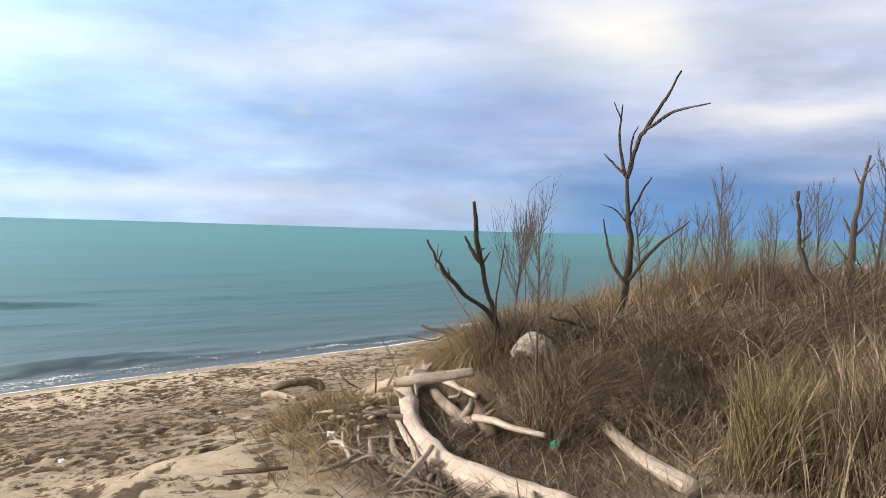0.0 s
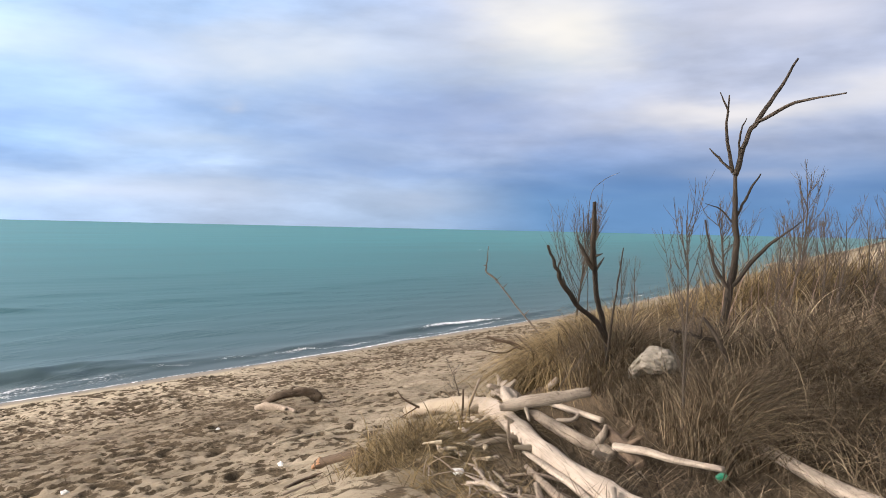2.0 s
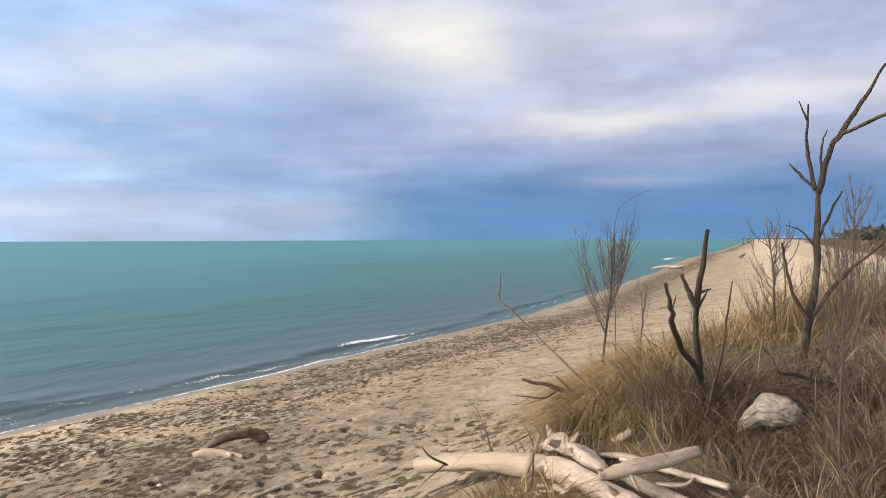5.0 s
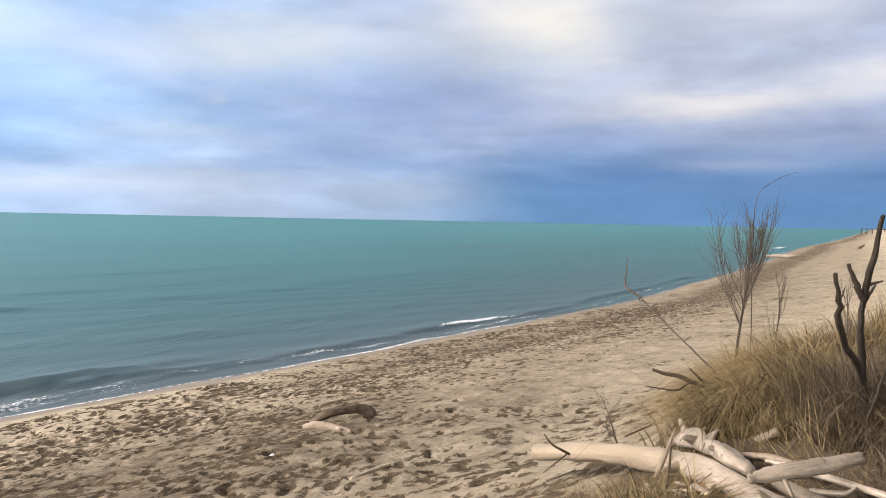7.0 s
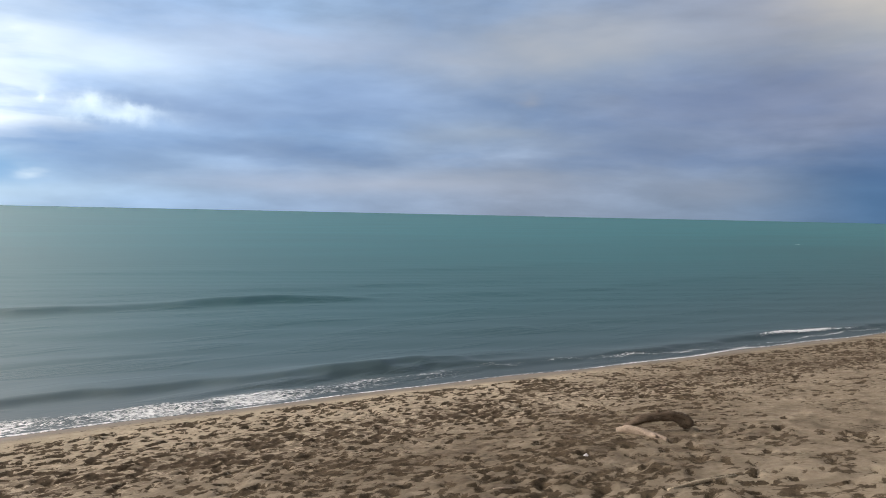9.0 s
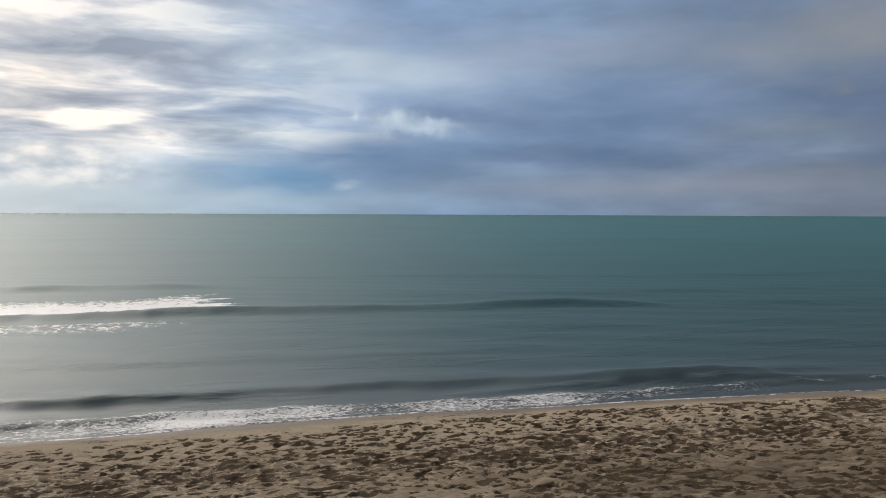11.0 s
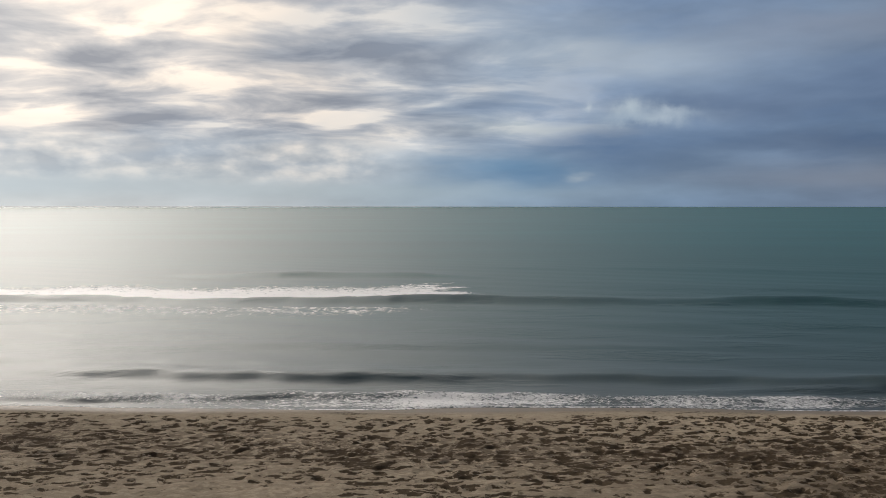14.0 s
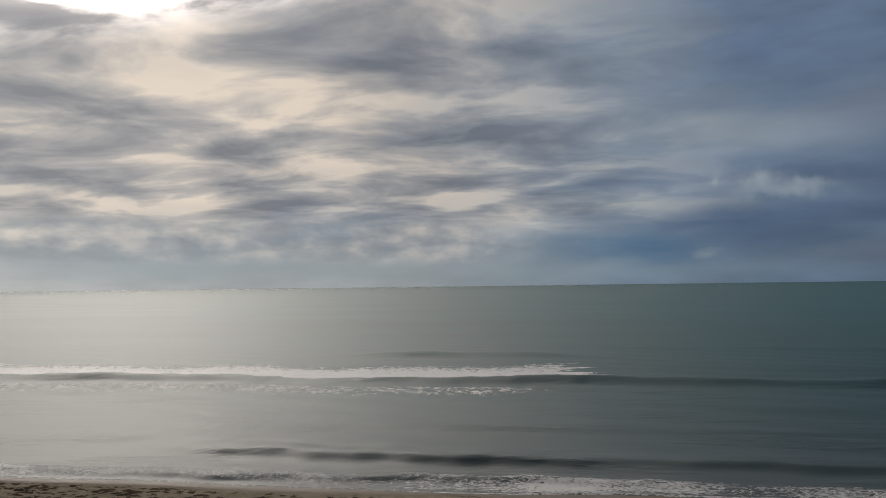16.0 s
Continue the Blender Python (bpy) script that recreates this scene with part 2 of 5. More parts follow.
BLEACHED = wood_material("bleached_driftwood", (0.45, 0.38, 0.31), (0.31, 0.255, 0.205), (0.085, 0.064, 0.048))
GREY_WOOD = wood_material("grey_driftwood", (0.40, 0.325, 0.255), (0.28, 0.22, 0.168), (0.09, 0.064, 0.046))
BROWN_WOOD = wood_material("wet_brown_wood", (0.15, 0.104, 0.07), (0.09, 0.062, 0.042), (0.025, 0.018, 0.013))
DARK_BARK = wood_material("dark_dead_bark", (0.075, 0.057, 0.042), (0.036, 0.028, 0.021), (0.011, 0.009, 0.007), 14.0)
TWIG = wood_material("twig_bark", (0.13, 0.104, 0.08), (0.085, 0.067, 0.053), (0.035, 0.028, 0.023), 14.0)
MOTTLED_WOOD = wood_material("mottled_driftwood", (0.40, 0.335, 0.265), (0.22, 0.175, 0.135), (0.05, 0.038, 0.028), 9.0, 0.8)
SANDED_WOOD = wood_material("sand_dusted_driftwood", (0.41, 0.345, 0.285), (0.29, 0.24, 0.195), (0.08, 0.06, 0.046), sanded=2.4)
MOTTLED_BARK = wood_material("mottled_brown_wood", (0.2, 0.15, 0.105), (0.1, 0.07, 0.047), (0.022, 0.016, 0.011), 9.0, 0.9)
BARE_CORE = wood_material("orange_broken_wood", (0.42, 0.25, 0.14), (0.33, 0.18, 0.1), (0.16, 0.085, 0.05))


def sand_material():
    mt, T = material("sand")
    pos = T.n("ShaderNodeNewGeometry").outputs["Position"]
    wet = T.n("ShaderNodeAttribute", attribute_name="wet").outputs["Fac"]
    wrack = T.n("ShaderNodeAttribute", attribute_name="wrack").outputs["Fac"]
    grain = T.noise(pos, 160.0, 2.0, 0.7)
    lumps = T.noise(pos, 9.0, 6.0, 0.65, 0.3)
    patch = T.noise(pos, 0.7, 4.0, 0.6, 0.4)
    c = T.ramp(patch, [(0.32, (0.42, 0.36, 0.265)), (0.66, (0.55, 0.47, 0.352))])
    c = T.mix(T.ramp(lumps, [(0.36, 0.35), (0.5, 0.0)]), c, (0.24, 0.18, 0.12))
    # darker sand tone by place, made uneven by noise
    sand_tone = T.n("ShaderNodeAttribute", attribute_name="sand_tone").outputs["Fac"]
    c = T.mix(T.m("MULTIPLY", sand_tone, T.ramp(T.noise(pos, 1.6, 6.0, 0.65, 0.5), [(0.35, 1.0), (0.65, 0.45)])), c, (0.125, 0.1, 0.071))
    # painted shade of the footprints together with damp smears, edges broken by noise
    shade_damp = T.n("ShaderNodeAttribute", attribute_name="shade_damp").outputs["Fac"]
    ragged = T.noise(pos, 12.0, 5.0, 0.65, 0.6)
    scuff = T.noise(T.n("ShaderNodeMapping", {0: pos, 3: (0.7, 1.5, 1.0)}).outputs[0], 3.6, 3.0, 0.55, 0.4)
    dark_marks = T.m("ADD", T.m("ADD", T.m("ADD", T.m("MULTIPLY", shade_damp, 0.8), T.m("MULTIPLY", T.m("SUBTRACT", scuff, 0.52), 1.1)), T.m("MULTIPLY", T.m("SUBTRACT", ragged, 0.5), 1.7)), T.m("MULTIPLY", T.m("SUBTRACT", patch, 0.52), -1.8))
    c = T.mix(T.m("MULTIPLY", T.step(dark_marks, 0.22, 0.5), 0.95), c, T.ramp(lumps, [(0.35, (0.032, 0.024, 0.014)), (0.65, (0.095, 0.072, 0.045))]))
    # straw litter, coloured extra dark to stand for shade between blades and logs
    litter_shade = T.n("ShaderNodeAttribute", attribute_name="litter_shade").outputs["Fac"]
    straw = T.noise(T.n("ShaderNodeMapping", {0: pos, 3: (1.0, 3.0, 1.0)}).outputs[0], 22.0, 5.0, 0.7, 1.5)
    c = T.mix(litter_shade, c, T.ramp(straw, [(0.35, (0.028, 0.021, 0.014)), (0.55, (0.09, 0.067, 0.045)), (0.7, (0.21, 0.16, 0.108))]))
    c = T.mix(T.ramp(grain, [(0.35, 0.35), (0.6, 0.0)]), c, (0.2, 0.155, 0.11))
    bits = T.noise(pos, 6.0, 5.0, 0.65, 0.6)
    c = T.mix(T.m("MULTIPLY", wrack, T.ramp(bits, [(0.44, 0.0), (0.5, 0.95)])), c, (0.085, 0.062, 0.042))
    c = T.mix(T.m("MULTIPLY", wet, 0.85), c, (0.17, 0.14, 0.105))
    rough = T.m("SUBTRACT", 0.95, T.m("MULTIPLY", wet, 0.36))
    h = T.m("MULTIPLY", T.m("ADD", T.m("MULTIPLY", grain, 0.25), lumps), T.m("SUBTRACT", 1.0, wet))
    finish(T, {"Base Color": c, "Roughness": rough, "Specular IOR Level": T.m("ADD", 0.03, T.m("MULTIPLY", wet, 0.3))}, h, 1.0, 0.045)
    return mt


def water_material():
    mt, T = material("sea_water")
    pos = T.n("ShaderNodeNewGeometry").outputs["Position"]
    foam = T.n("ShaderNodeAttribute", attribute_name="foam").outputs["Fac"]
    out = T.n("ShaderNodeAttribute", attribute_name="offshore").outputs["Fac"]
    big = T.n("ShaderNodeMapping", {0: pos, 3: (0.02, 0.06, 1.0)}).outputs[0]
    cloudy = T.noise(big, 1.0, 3.0, 0.45)
    c = T.ramp(T.m("DIVIDE", out, 120.0), [(0.0, (0.046, 0.066, 0.072)), (0.03, (0.028, 0.068, 0.078)), (0.12, (0.014, 0.081, 0.093)), (0.36, (0.01, 0.102, 0.114)), (1.0, (0.012, 0.132, 0.147))])
    c = T.mix(1.0, c, T.ramp(cloudy, [(0.3, 0.88), (0.7, 1.1)]), "MULTIPLY")
    near_lace = T.noise(T.n("ShaderNodeMapping", {0: pos, 3: (1.0, 1.6, 1.0)}).outputs[0], 6.5, 6.0, 0.7, 1.2)
    wide_lace = T.noise(T.n("ShaderNodeMapping", {0: pos, 3: (1.0, 0.5, 1.0)}).outputs[0], 2.8, 6.0, 0.72, 1.0)
    lace = T.n("ShaderNodeMix", {0: T.step(out, 6.0, 14.0), 2: near_lace, 3: wide_lace}).outputs[0]
    f = T.step(T.m("SUBTRACT", T.m("ADD", foam, lace), 1.0), -0.06, 0.14)
    c = T.mix(f, c, (0.93, 0.93, 0.92))
    ripple = T.noise(T.n("ShaderNodeMapping", {0: pos, 3: (0.45, 1.1, 1.0)}).outputs[0], 1.4, 4.0, 0.55, 0.3)
    chop = T.noise(T.n("ShaderNodeMapping", {0: pos, 3: (0.05, 0.13, 1.0)}).outputs[0], 1.0, 4.0, 0.55)
    fine = T.noise(T.n("ShaderNodeMapping", {0: pos, 3: (0.8, 2.6, 1.0)}).outputs[0], 2.4, 4.0, 0.6, 0.4)
    gust = T.m("MULTIPLY", T.step(T.noise(T.n("ShaderNodeMapping", {0: pos, 3: (0.16, 0.5, 1.0)}).outputs[0], 1.0, 3.0, 0.5), 0.5, 0.62), T.step(out, 40.0, 12.0))
    h = T.m("ADD", T.m("ADD", T.m("MULTIPLY", ripple, 0.09), T.m("MULTIPLY", chop, 0.28)), T.m("MULTIPLY", T.m("MULTIPLY", fine, gust), 0.24))
    h = T.m("ADD", h, T.m("MULTIPLY", T.m("MULTIPLY", f, lace), 0.2))
    bump = T.n("ShaderNodeBump", {"Strength": T.m("SUBTRACT", 0.42, T.m("MULTIPLY", T.step(out, 60.0, 400.0), 0.42)), "Distance": 0.5, "Height": h}).outputs[0]
    calm = T.n("ShaderNodeBsdfPrincipled", {"Base Color": c, "Roughness": T.m("ADD", 0.48, T.m("MULTIPLY", T.step(out, 150.0, 1500.0), 0.2)), "IOR": 1.42, "Specular IOR Level": 0.8, "Normal": bump})
    ruffled = T.n("ShaderNodeBsdfPrincipled", {"Base Color": c, "Roughness": 0.58, "IOR": 1.48, "Specular IOR Level": 1.0, "Specular Tint": (0.84, 0.99, 1.0, 1.0), "Normal": bump})
    T.n("ShaderNodeOutputMaterial", {0: T.n("ShaderNodeMixShader", {0: 0.68, 1: calm.outputs[0], 2: ruffled.outputs[0]}).outputs[0]})
    return mt


def grass_material(name, stops, rough=0.75):
    mt, T = material(name)
    rnd = T.n("ShaderNodeNewGeometry").outputs["Random Per Island"]
    pos = T.n("ShaderNodeNewGeometry").outputs["Position"]
    c = T.ramp(rnd, stops)
    c = T.mix(1.0, c, T.ramp(T.noise(pos, 1.3, 4.0, 0.6), [(0.35, 0.5), (0.65, 1.1)]), "MULTIPLY")
    b = T.n("ShaderNodeBsdfPrincipled", {"Base Color": c, "Roughness": rough, "Specular IOR Level": 0.3})
    tr = T.n("ShaderNodeBsdfTranslucent", {0: c})
    T.n("ShaderNodeOutputMaterial", {0: T.n("ShaderNodeMixShader", {0: 0.18, 1: b.outputs[0], 2: tr.outputs[0]}).outputs[0]})
    return mt


DRY_GRASS = grass_material("dry_grass", [(0.0, (0.024, 0.017, 0.011)), (0.42, (0.074, 0.053, 0.033)), (0.78, (0.165, 0.123, 0.078)), (1.0, (0.43, 0.345, 0.235))])
TUSSOCK_GRASS = grass_material("tussock_grass", [(0.0, (0.062, 0.052, 0.024)), (0.4, (0.144, 0.114, 0.055)), (0.8, (0.227, 0.179, 0.093)), (1.0, (0.316, 0.261, 0.151))])
RUSSET_GRASS = grass_material("russet_grass", [(0.0, (0.045, 0.03, 0.018)), (0.5, (0.13, 0.094, 0.057)), (1.0, (0.35, 0.275, 0.18))])
GOLD_GRASS = grass_material("golden_grass", [(0.0, (0.055, 0.037, 0.017)), (0.35, (0.18, 0.126, 0.057)), (0.8, (0.31, 0.225, 0.108)), (1.0, (0.43, 0.33, 0.185))])
STALKS = grass_material("dead_stalks", [(0.0, (0.080, 0.054, 0.045)), (0.5, (0.150, 0.103, 0.085)), (1.0, (0.280, 0.196, 0.158))])


def plain_material(name, col, rough=0.6, var=0.15, scale=30.0, spec=0.4):
    mt, T = material(name)
    pos = T.n("ShaderNodeNewGeometry").outputs["Position"]
    nz = T.noise(pos, scale, 5.0, 0.6)
    c = T.mix(1.0, col, T.ramp(nz, [(0.3, 1.0 - 2 * var), (0.7, 1.0 + var)]), "MULTIPLY")
    finish(T, {"Base Color": c, "Roughness": rough, "Specular IOR Level": spec}, nz, 0.25, 0.004)
    return mt


SAND, WATER = sand_material(), water_material()
SACKCLOTH = plain_material("white_plastic_weave", (0.21, 0.185, 0.15), 0.8, 0.25, 14.0)
CHIP_WOOD = plain_material("fresh_wood_chip", (0.46, 0.38, 0.27), 0.7, 0.2, 40.0)
WHITE_SCRAP = plain_material("white_scrap", (0.78, 0.76, 0.72), 0.5, 0.1)
GREEN_PLASTIC = plain_material("green_plastic", (0.02, 0.30, 0.17), 0.35, 0.1)
BOTTLE_GREEN = plain_material("dark_green_plastic", (0.015, 0.07, 0.055), 0.25, 0.15, 12.0, 0.5)
FAR_BUSH = grass_material("far_bush_leaves", [(0.0, (0.02, 0.03, 0.02)), (1.0, (0.06, 0.07, 0.04))])
PIER_WOOD = plain_material("tarred_pier_wood", (0.06, 0.055, 0.055), 0.8, 0.3, 3.0)
PIER_ROOF = plain_material("pale_pier_boards", (0.5, 0.5, 0.52), 0.7, 0.15, 2.0)


# ---- shape helpers ----
def mesh_of(name, verts, faces, mt, smooth=True, uv=None):
    me = bpy.data.meshes.new(name)
    me.from_pydata([tuple(v) for v in verts], [], faces)
    if smooth:
        me.polygons.foreach_set("use_smooth", [True] * len(me.polygons))
    if uv is not None:
        lay = me.uv_layers.new(name="UVMap")
        idx = np.empty(len(me.loops), np.int32)
        me.loops.foreach_get("vertex_index", idx)
        lay.data.foreach_set("uv", np.asarray(uv, np.float32)[idx].ravel())
    me.materials.append(mt)
    me.update()
    return me


def grid_mesh(name, P, mt, attrs=None):
    """A sheet from an array of points (rows, columns, 3)."""
    r, c = P.shape[:2]
    k = (np.arange(r - 1)[:, None] * c + np.arange(c - 1)[None]).ravel()
    quads = np.stack([k, k + 1, k + c + 1, k + c], -1)
    me = bpy.data.meshes.new(name)
    me.vertices.add(r * c)
    me.vertices.foreach_set("co", P.astype(np.float32).ravel())
    me.loops.add(quads.size)
    me.loops.foreach_set("vertex_index", quads.astype(np.int32).ravel())
    me.polygons.add(len(quads))
    me.polygons.foreach_set("loop_start", np.arange(0, quads.size, 4, dtype=np.int32))
    me.polygons.foreach_set("use_smooth", np.ones(len(quads), bool))
    for key, val in (attrs or {}).items():
        me.attributes.new(key, "FLOAT", "POINT").data.foreach_set("value", val.astype(np.float32).ravel())
    me.materials.append(mt)
    me.update(calc_edges=True)
    return me


def spline(pts, n):
    """Points evenly along a smooth line through pts."""
    p = np.array(pts, float)
    if len(p) == 2:
        return p[0] + (p[1] - p[0]) * np.linspace(0, 1, n)[:, None]
    e = np.vstack([2 * p[0] - p[1], p, 2 * p[-1] - p[-2]])
    out = []
    for t in np.linspace(0, len(p) - 1 - 1e-6, n):
        i, f = int(t), t - int(t)
        a, b, c, d = e[i:i + 4]
        out.append(0.5 * (2 * b + (c - a) * f + (2 * a - 5 * b + 4 * c - d) * f * f + (3 * b - a - 3 * c + d) * f ** 3))
    return np.array(out)


def tube_data(pts, radii, sides=8, n=None, wob=0.0, seed=0, cap=True):
    """Vertices, faces and UVs (metres along, turns round) of a limb along pts whose radius follows radii."""
    n = n or max(3, 4 * len(pts))
    P = spline(pts, n)
    R = np.interp(np.linspace(0, 1, n), np.linspace(0, 1, len(radii)), radii)
    T = np.gradient(P, axis=0)
    T /= np.linalg.norm(T, axis=1)[:, None] + 1e-9
    up = np.array([0.0, 0.0, 1.0]) if abs(T[0, 2]) < 0.9 else np.array([1.0, 0.0, 0.0])
    a = np.cross(T, up)
    a /= np.linalg.norm(a, axis=1)[:, None] + 1e-9
    b = np.cross(T, a)
    th = np.linspace(0, 2 * np.pi, sides, endpoint=False)
    rr = np.ones((n, sides))
    if wob:
        g = np.random.default_rng(seed)
        ph = g.uniform(0, 6.28, 6)
        s = np.linspace(0, 1, n)[:, None] * np.linalg.norm(np.diff(P, axis=0), axis=1).sum()
        rr += wob * (np.sin(2 * th + ph[0] + 3 * s) * 0.5 + np.sin(3 * th + ph[1] - 5 * s) * 0.35 + np.sin(9 * s + ph[2]) * 0.35 + np.sin(17 * s + th + ph[3]) * 0.25)
        if sides >= 14:
            rr += wob * 0.14 * np.sin(5 * th + 1.7 * s + ph[4]) * np.sin(2.6 * s + ph[0])
        rr += wob * 0.22 * g.standard_normal((n, sides))
    V = P[:, None] + (a[:, None] * np.cos(th)[None, :, None] + b[:, None] * np.sin(th)[None, :, None]) * (R[:, None] * rr)[..., None]
    along = np.concatenate([[0], np.cumsum(np.linalg.norm(np.diff(P, axis=0), axis=1))])
    uv = np.stack([np.repeat(along, sides), np.tile(np.abs(np.linspace(-1, 1, sides)), n)], -1)
    F = []
    for i in range(n - 1):
        for j in range(sides):
            k = (j + 1) % sides
            F.append((i * sides + j, i * sides + k, (i + 1) * sides + k, (i + 1) * sides + j))
    V = V.reshape(-1, 3)
    if cap:
        V = np.vstack([V, P[0] - T[0] * R[0] * 0.25, P[-1] + T[-1] * R[-1] * 0.3])
        uv = np.vstack([uv, [0, 0.5], [along[-1], 0.5]])
        m0, m1 = len(V) - 2, len(V) - 1
        for j in range(sides):
            k = (j + 1) % sides
            F.append((m0, k, j))
            F.append((m1, (n - 1) * sides + j, (n - 1) * sides + k))
    return V, F, uv


def joined(pieces):
    V, F, U, o = [], [], [], 0
    for v, f, u in pieces:
        V.append(v)
        U.append(u)
        F += [tuple(i + o for i in q) for q in f]
        o += len(v)
    return np.vstack(V), F, np.vstack(U)


def thing(name, place, label, category, group="", kind=""):
    ob = new(name)
    ob.location = place
    ob.empty_display_size = 0.1
    return tagged(ob, label, category, group, kind)


def limb(name, parent, pts, radii, mt, sides=8, wob=0.0, seed=0, label="", n=None):
    """One limb as a part; pts are relative to the thing's foot."""
    V, F, U = tube_data(pts, radii, sides, n, wob, seed)
    ob = new(name, mesh_of(name, V, F, mt, True, U))
    ob.parent = parent
    if label:
        tagged(ob, label)
    return ob


def rel(p, o):
    return [tuple(np.subtract(q, o)) for q in p]


# ---- the lie of the land ----
def shore(x):
    """Distance to the water's edge along y."""
    x = np.asarray(x, float)
    return np.where(x > 0, 12 + 5 * np.exp(-(np.maximum(x, 0) / 30.0) ** 2) + 2.0 * np.exp(-((x - 190) / 60.0) ** 2), 17 - 0.1 * np.maximum(x, -400))


RISE_U = [-300, -30, -6, 0, 2.6, 4.6, 5.8, 7.5, 9.2, 11.1, 12.7, 13.5, 14.4, 16.1, 17.5, 25, 60, 5000]
RISE_Z = [-9, -2.5, -0.55, 0, 0.24, 0.42, 0.6, 0.88, 1.2, 1.45, 1.68, 1.88, 2.2, 2.85, 2.97, 3.1, 3.3, 3.5]


def land(x, y):
    x, y = np.asarray(x, float), np.asarray(y, float)
    u = shore(x) - y
    z = np.interp(u, RISE_U, RISE_Z)
    z = z + 0.85 * np.exp(-((x - 8.2) / 4.3) ** 2 - ((y + 3.2) / 3.4) ** 2)
    z = z - 0.28 * np.exp(-((x - 4.1) / 1.1) ** 2 - ((y + 1.0) / 1.1) ** 2)
    z = z + 0.22 * np.exp(-((x - 5.4) / 0.75) ** 2 - ((y + 0.2) / 0.8) ** 2)
    z = z - 0.17 * np.exp(-((x - 4.82) / 0.55) ** 2 - ((y - 0.25) / 0.5) ** 2)
    z = z + 0.14 * np.exp(-((x - 7.0) / 1.1) ** 2 - ((y - 0.5) / 0.9) ** 2)
    f = np.clip((u - 17) / 12, 0, 1) * np.clip((x - 12) / 15, 0, 1)
    return z + 0.6 * f * f * (3 - 2 * f)


def grass_front(x):
    """How far towards the sea the dune grass reaches."""
    near = np.interp(x, [2.3, 3.2, 4.0, 4.4, 4.6, 4.85, 5.2, 5.6, 7.0, 7.8, 9.0, 11.0, 13.0], [-3.3, -2.5, -1.75, -1.2, -0.55, 0.0, 0.25, 0.7, 1.15, 0.6, -0.5, -1.7, -2.7])
    return np.where(x < 13, near, shore(x) - 18.9 - 0.03 * (x - 13))


def pile_gap(x, y):
    """Distance from the line along which the driftwood is heaped."""
    ax, ay, bx, by = 5.75, 1.1, 4.3, -0.5
    f = np.clip(((x - ax) * (bx - ax) + (y - ay) * (by - ay)) / ((bx - ax) ** 2 + (by - ay) ** 2), 0, 1)
    return np.hypot(x - ax - f * (bx - ax), y - ay - f * (by - ay))


def soft_noise(g, shape, cells):
    """Smooth random field by bilinear enlargement with eased steps."""
    ny, nx = max(2, int(cells[0])) + 2, max(2, int(cells[1])) + 2
    a = g.standard_normal((ny, nx))
    yy, xx = np.linspace(0, ny - 2.001, shape[0]), np.linspace(0, nx - 2.001, shape[1])
    iy, ix = yy.astype(int), xx.astype(int)
    fy, fx = yy - iy, xx - ix
    fy, fx = (fy * fy * (3 - 2 * fy))[:, None], (fx * fx * (3 - 2 * fx))[None]
    A, B, C, D = a[iy][:, ix], a[iy][:, ix + 1], a[iy + 1][:, ix], a[iy + 1][:, ix + 1]
    return (A * (1 - fx) + B * fx) * (1 - fy) + (C * (1 - fx) + D * fx) * fy


RX0, RX1, RY0, RY1, RS = -16.0, 46.0, -4.0, 18.0, 0.04


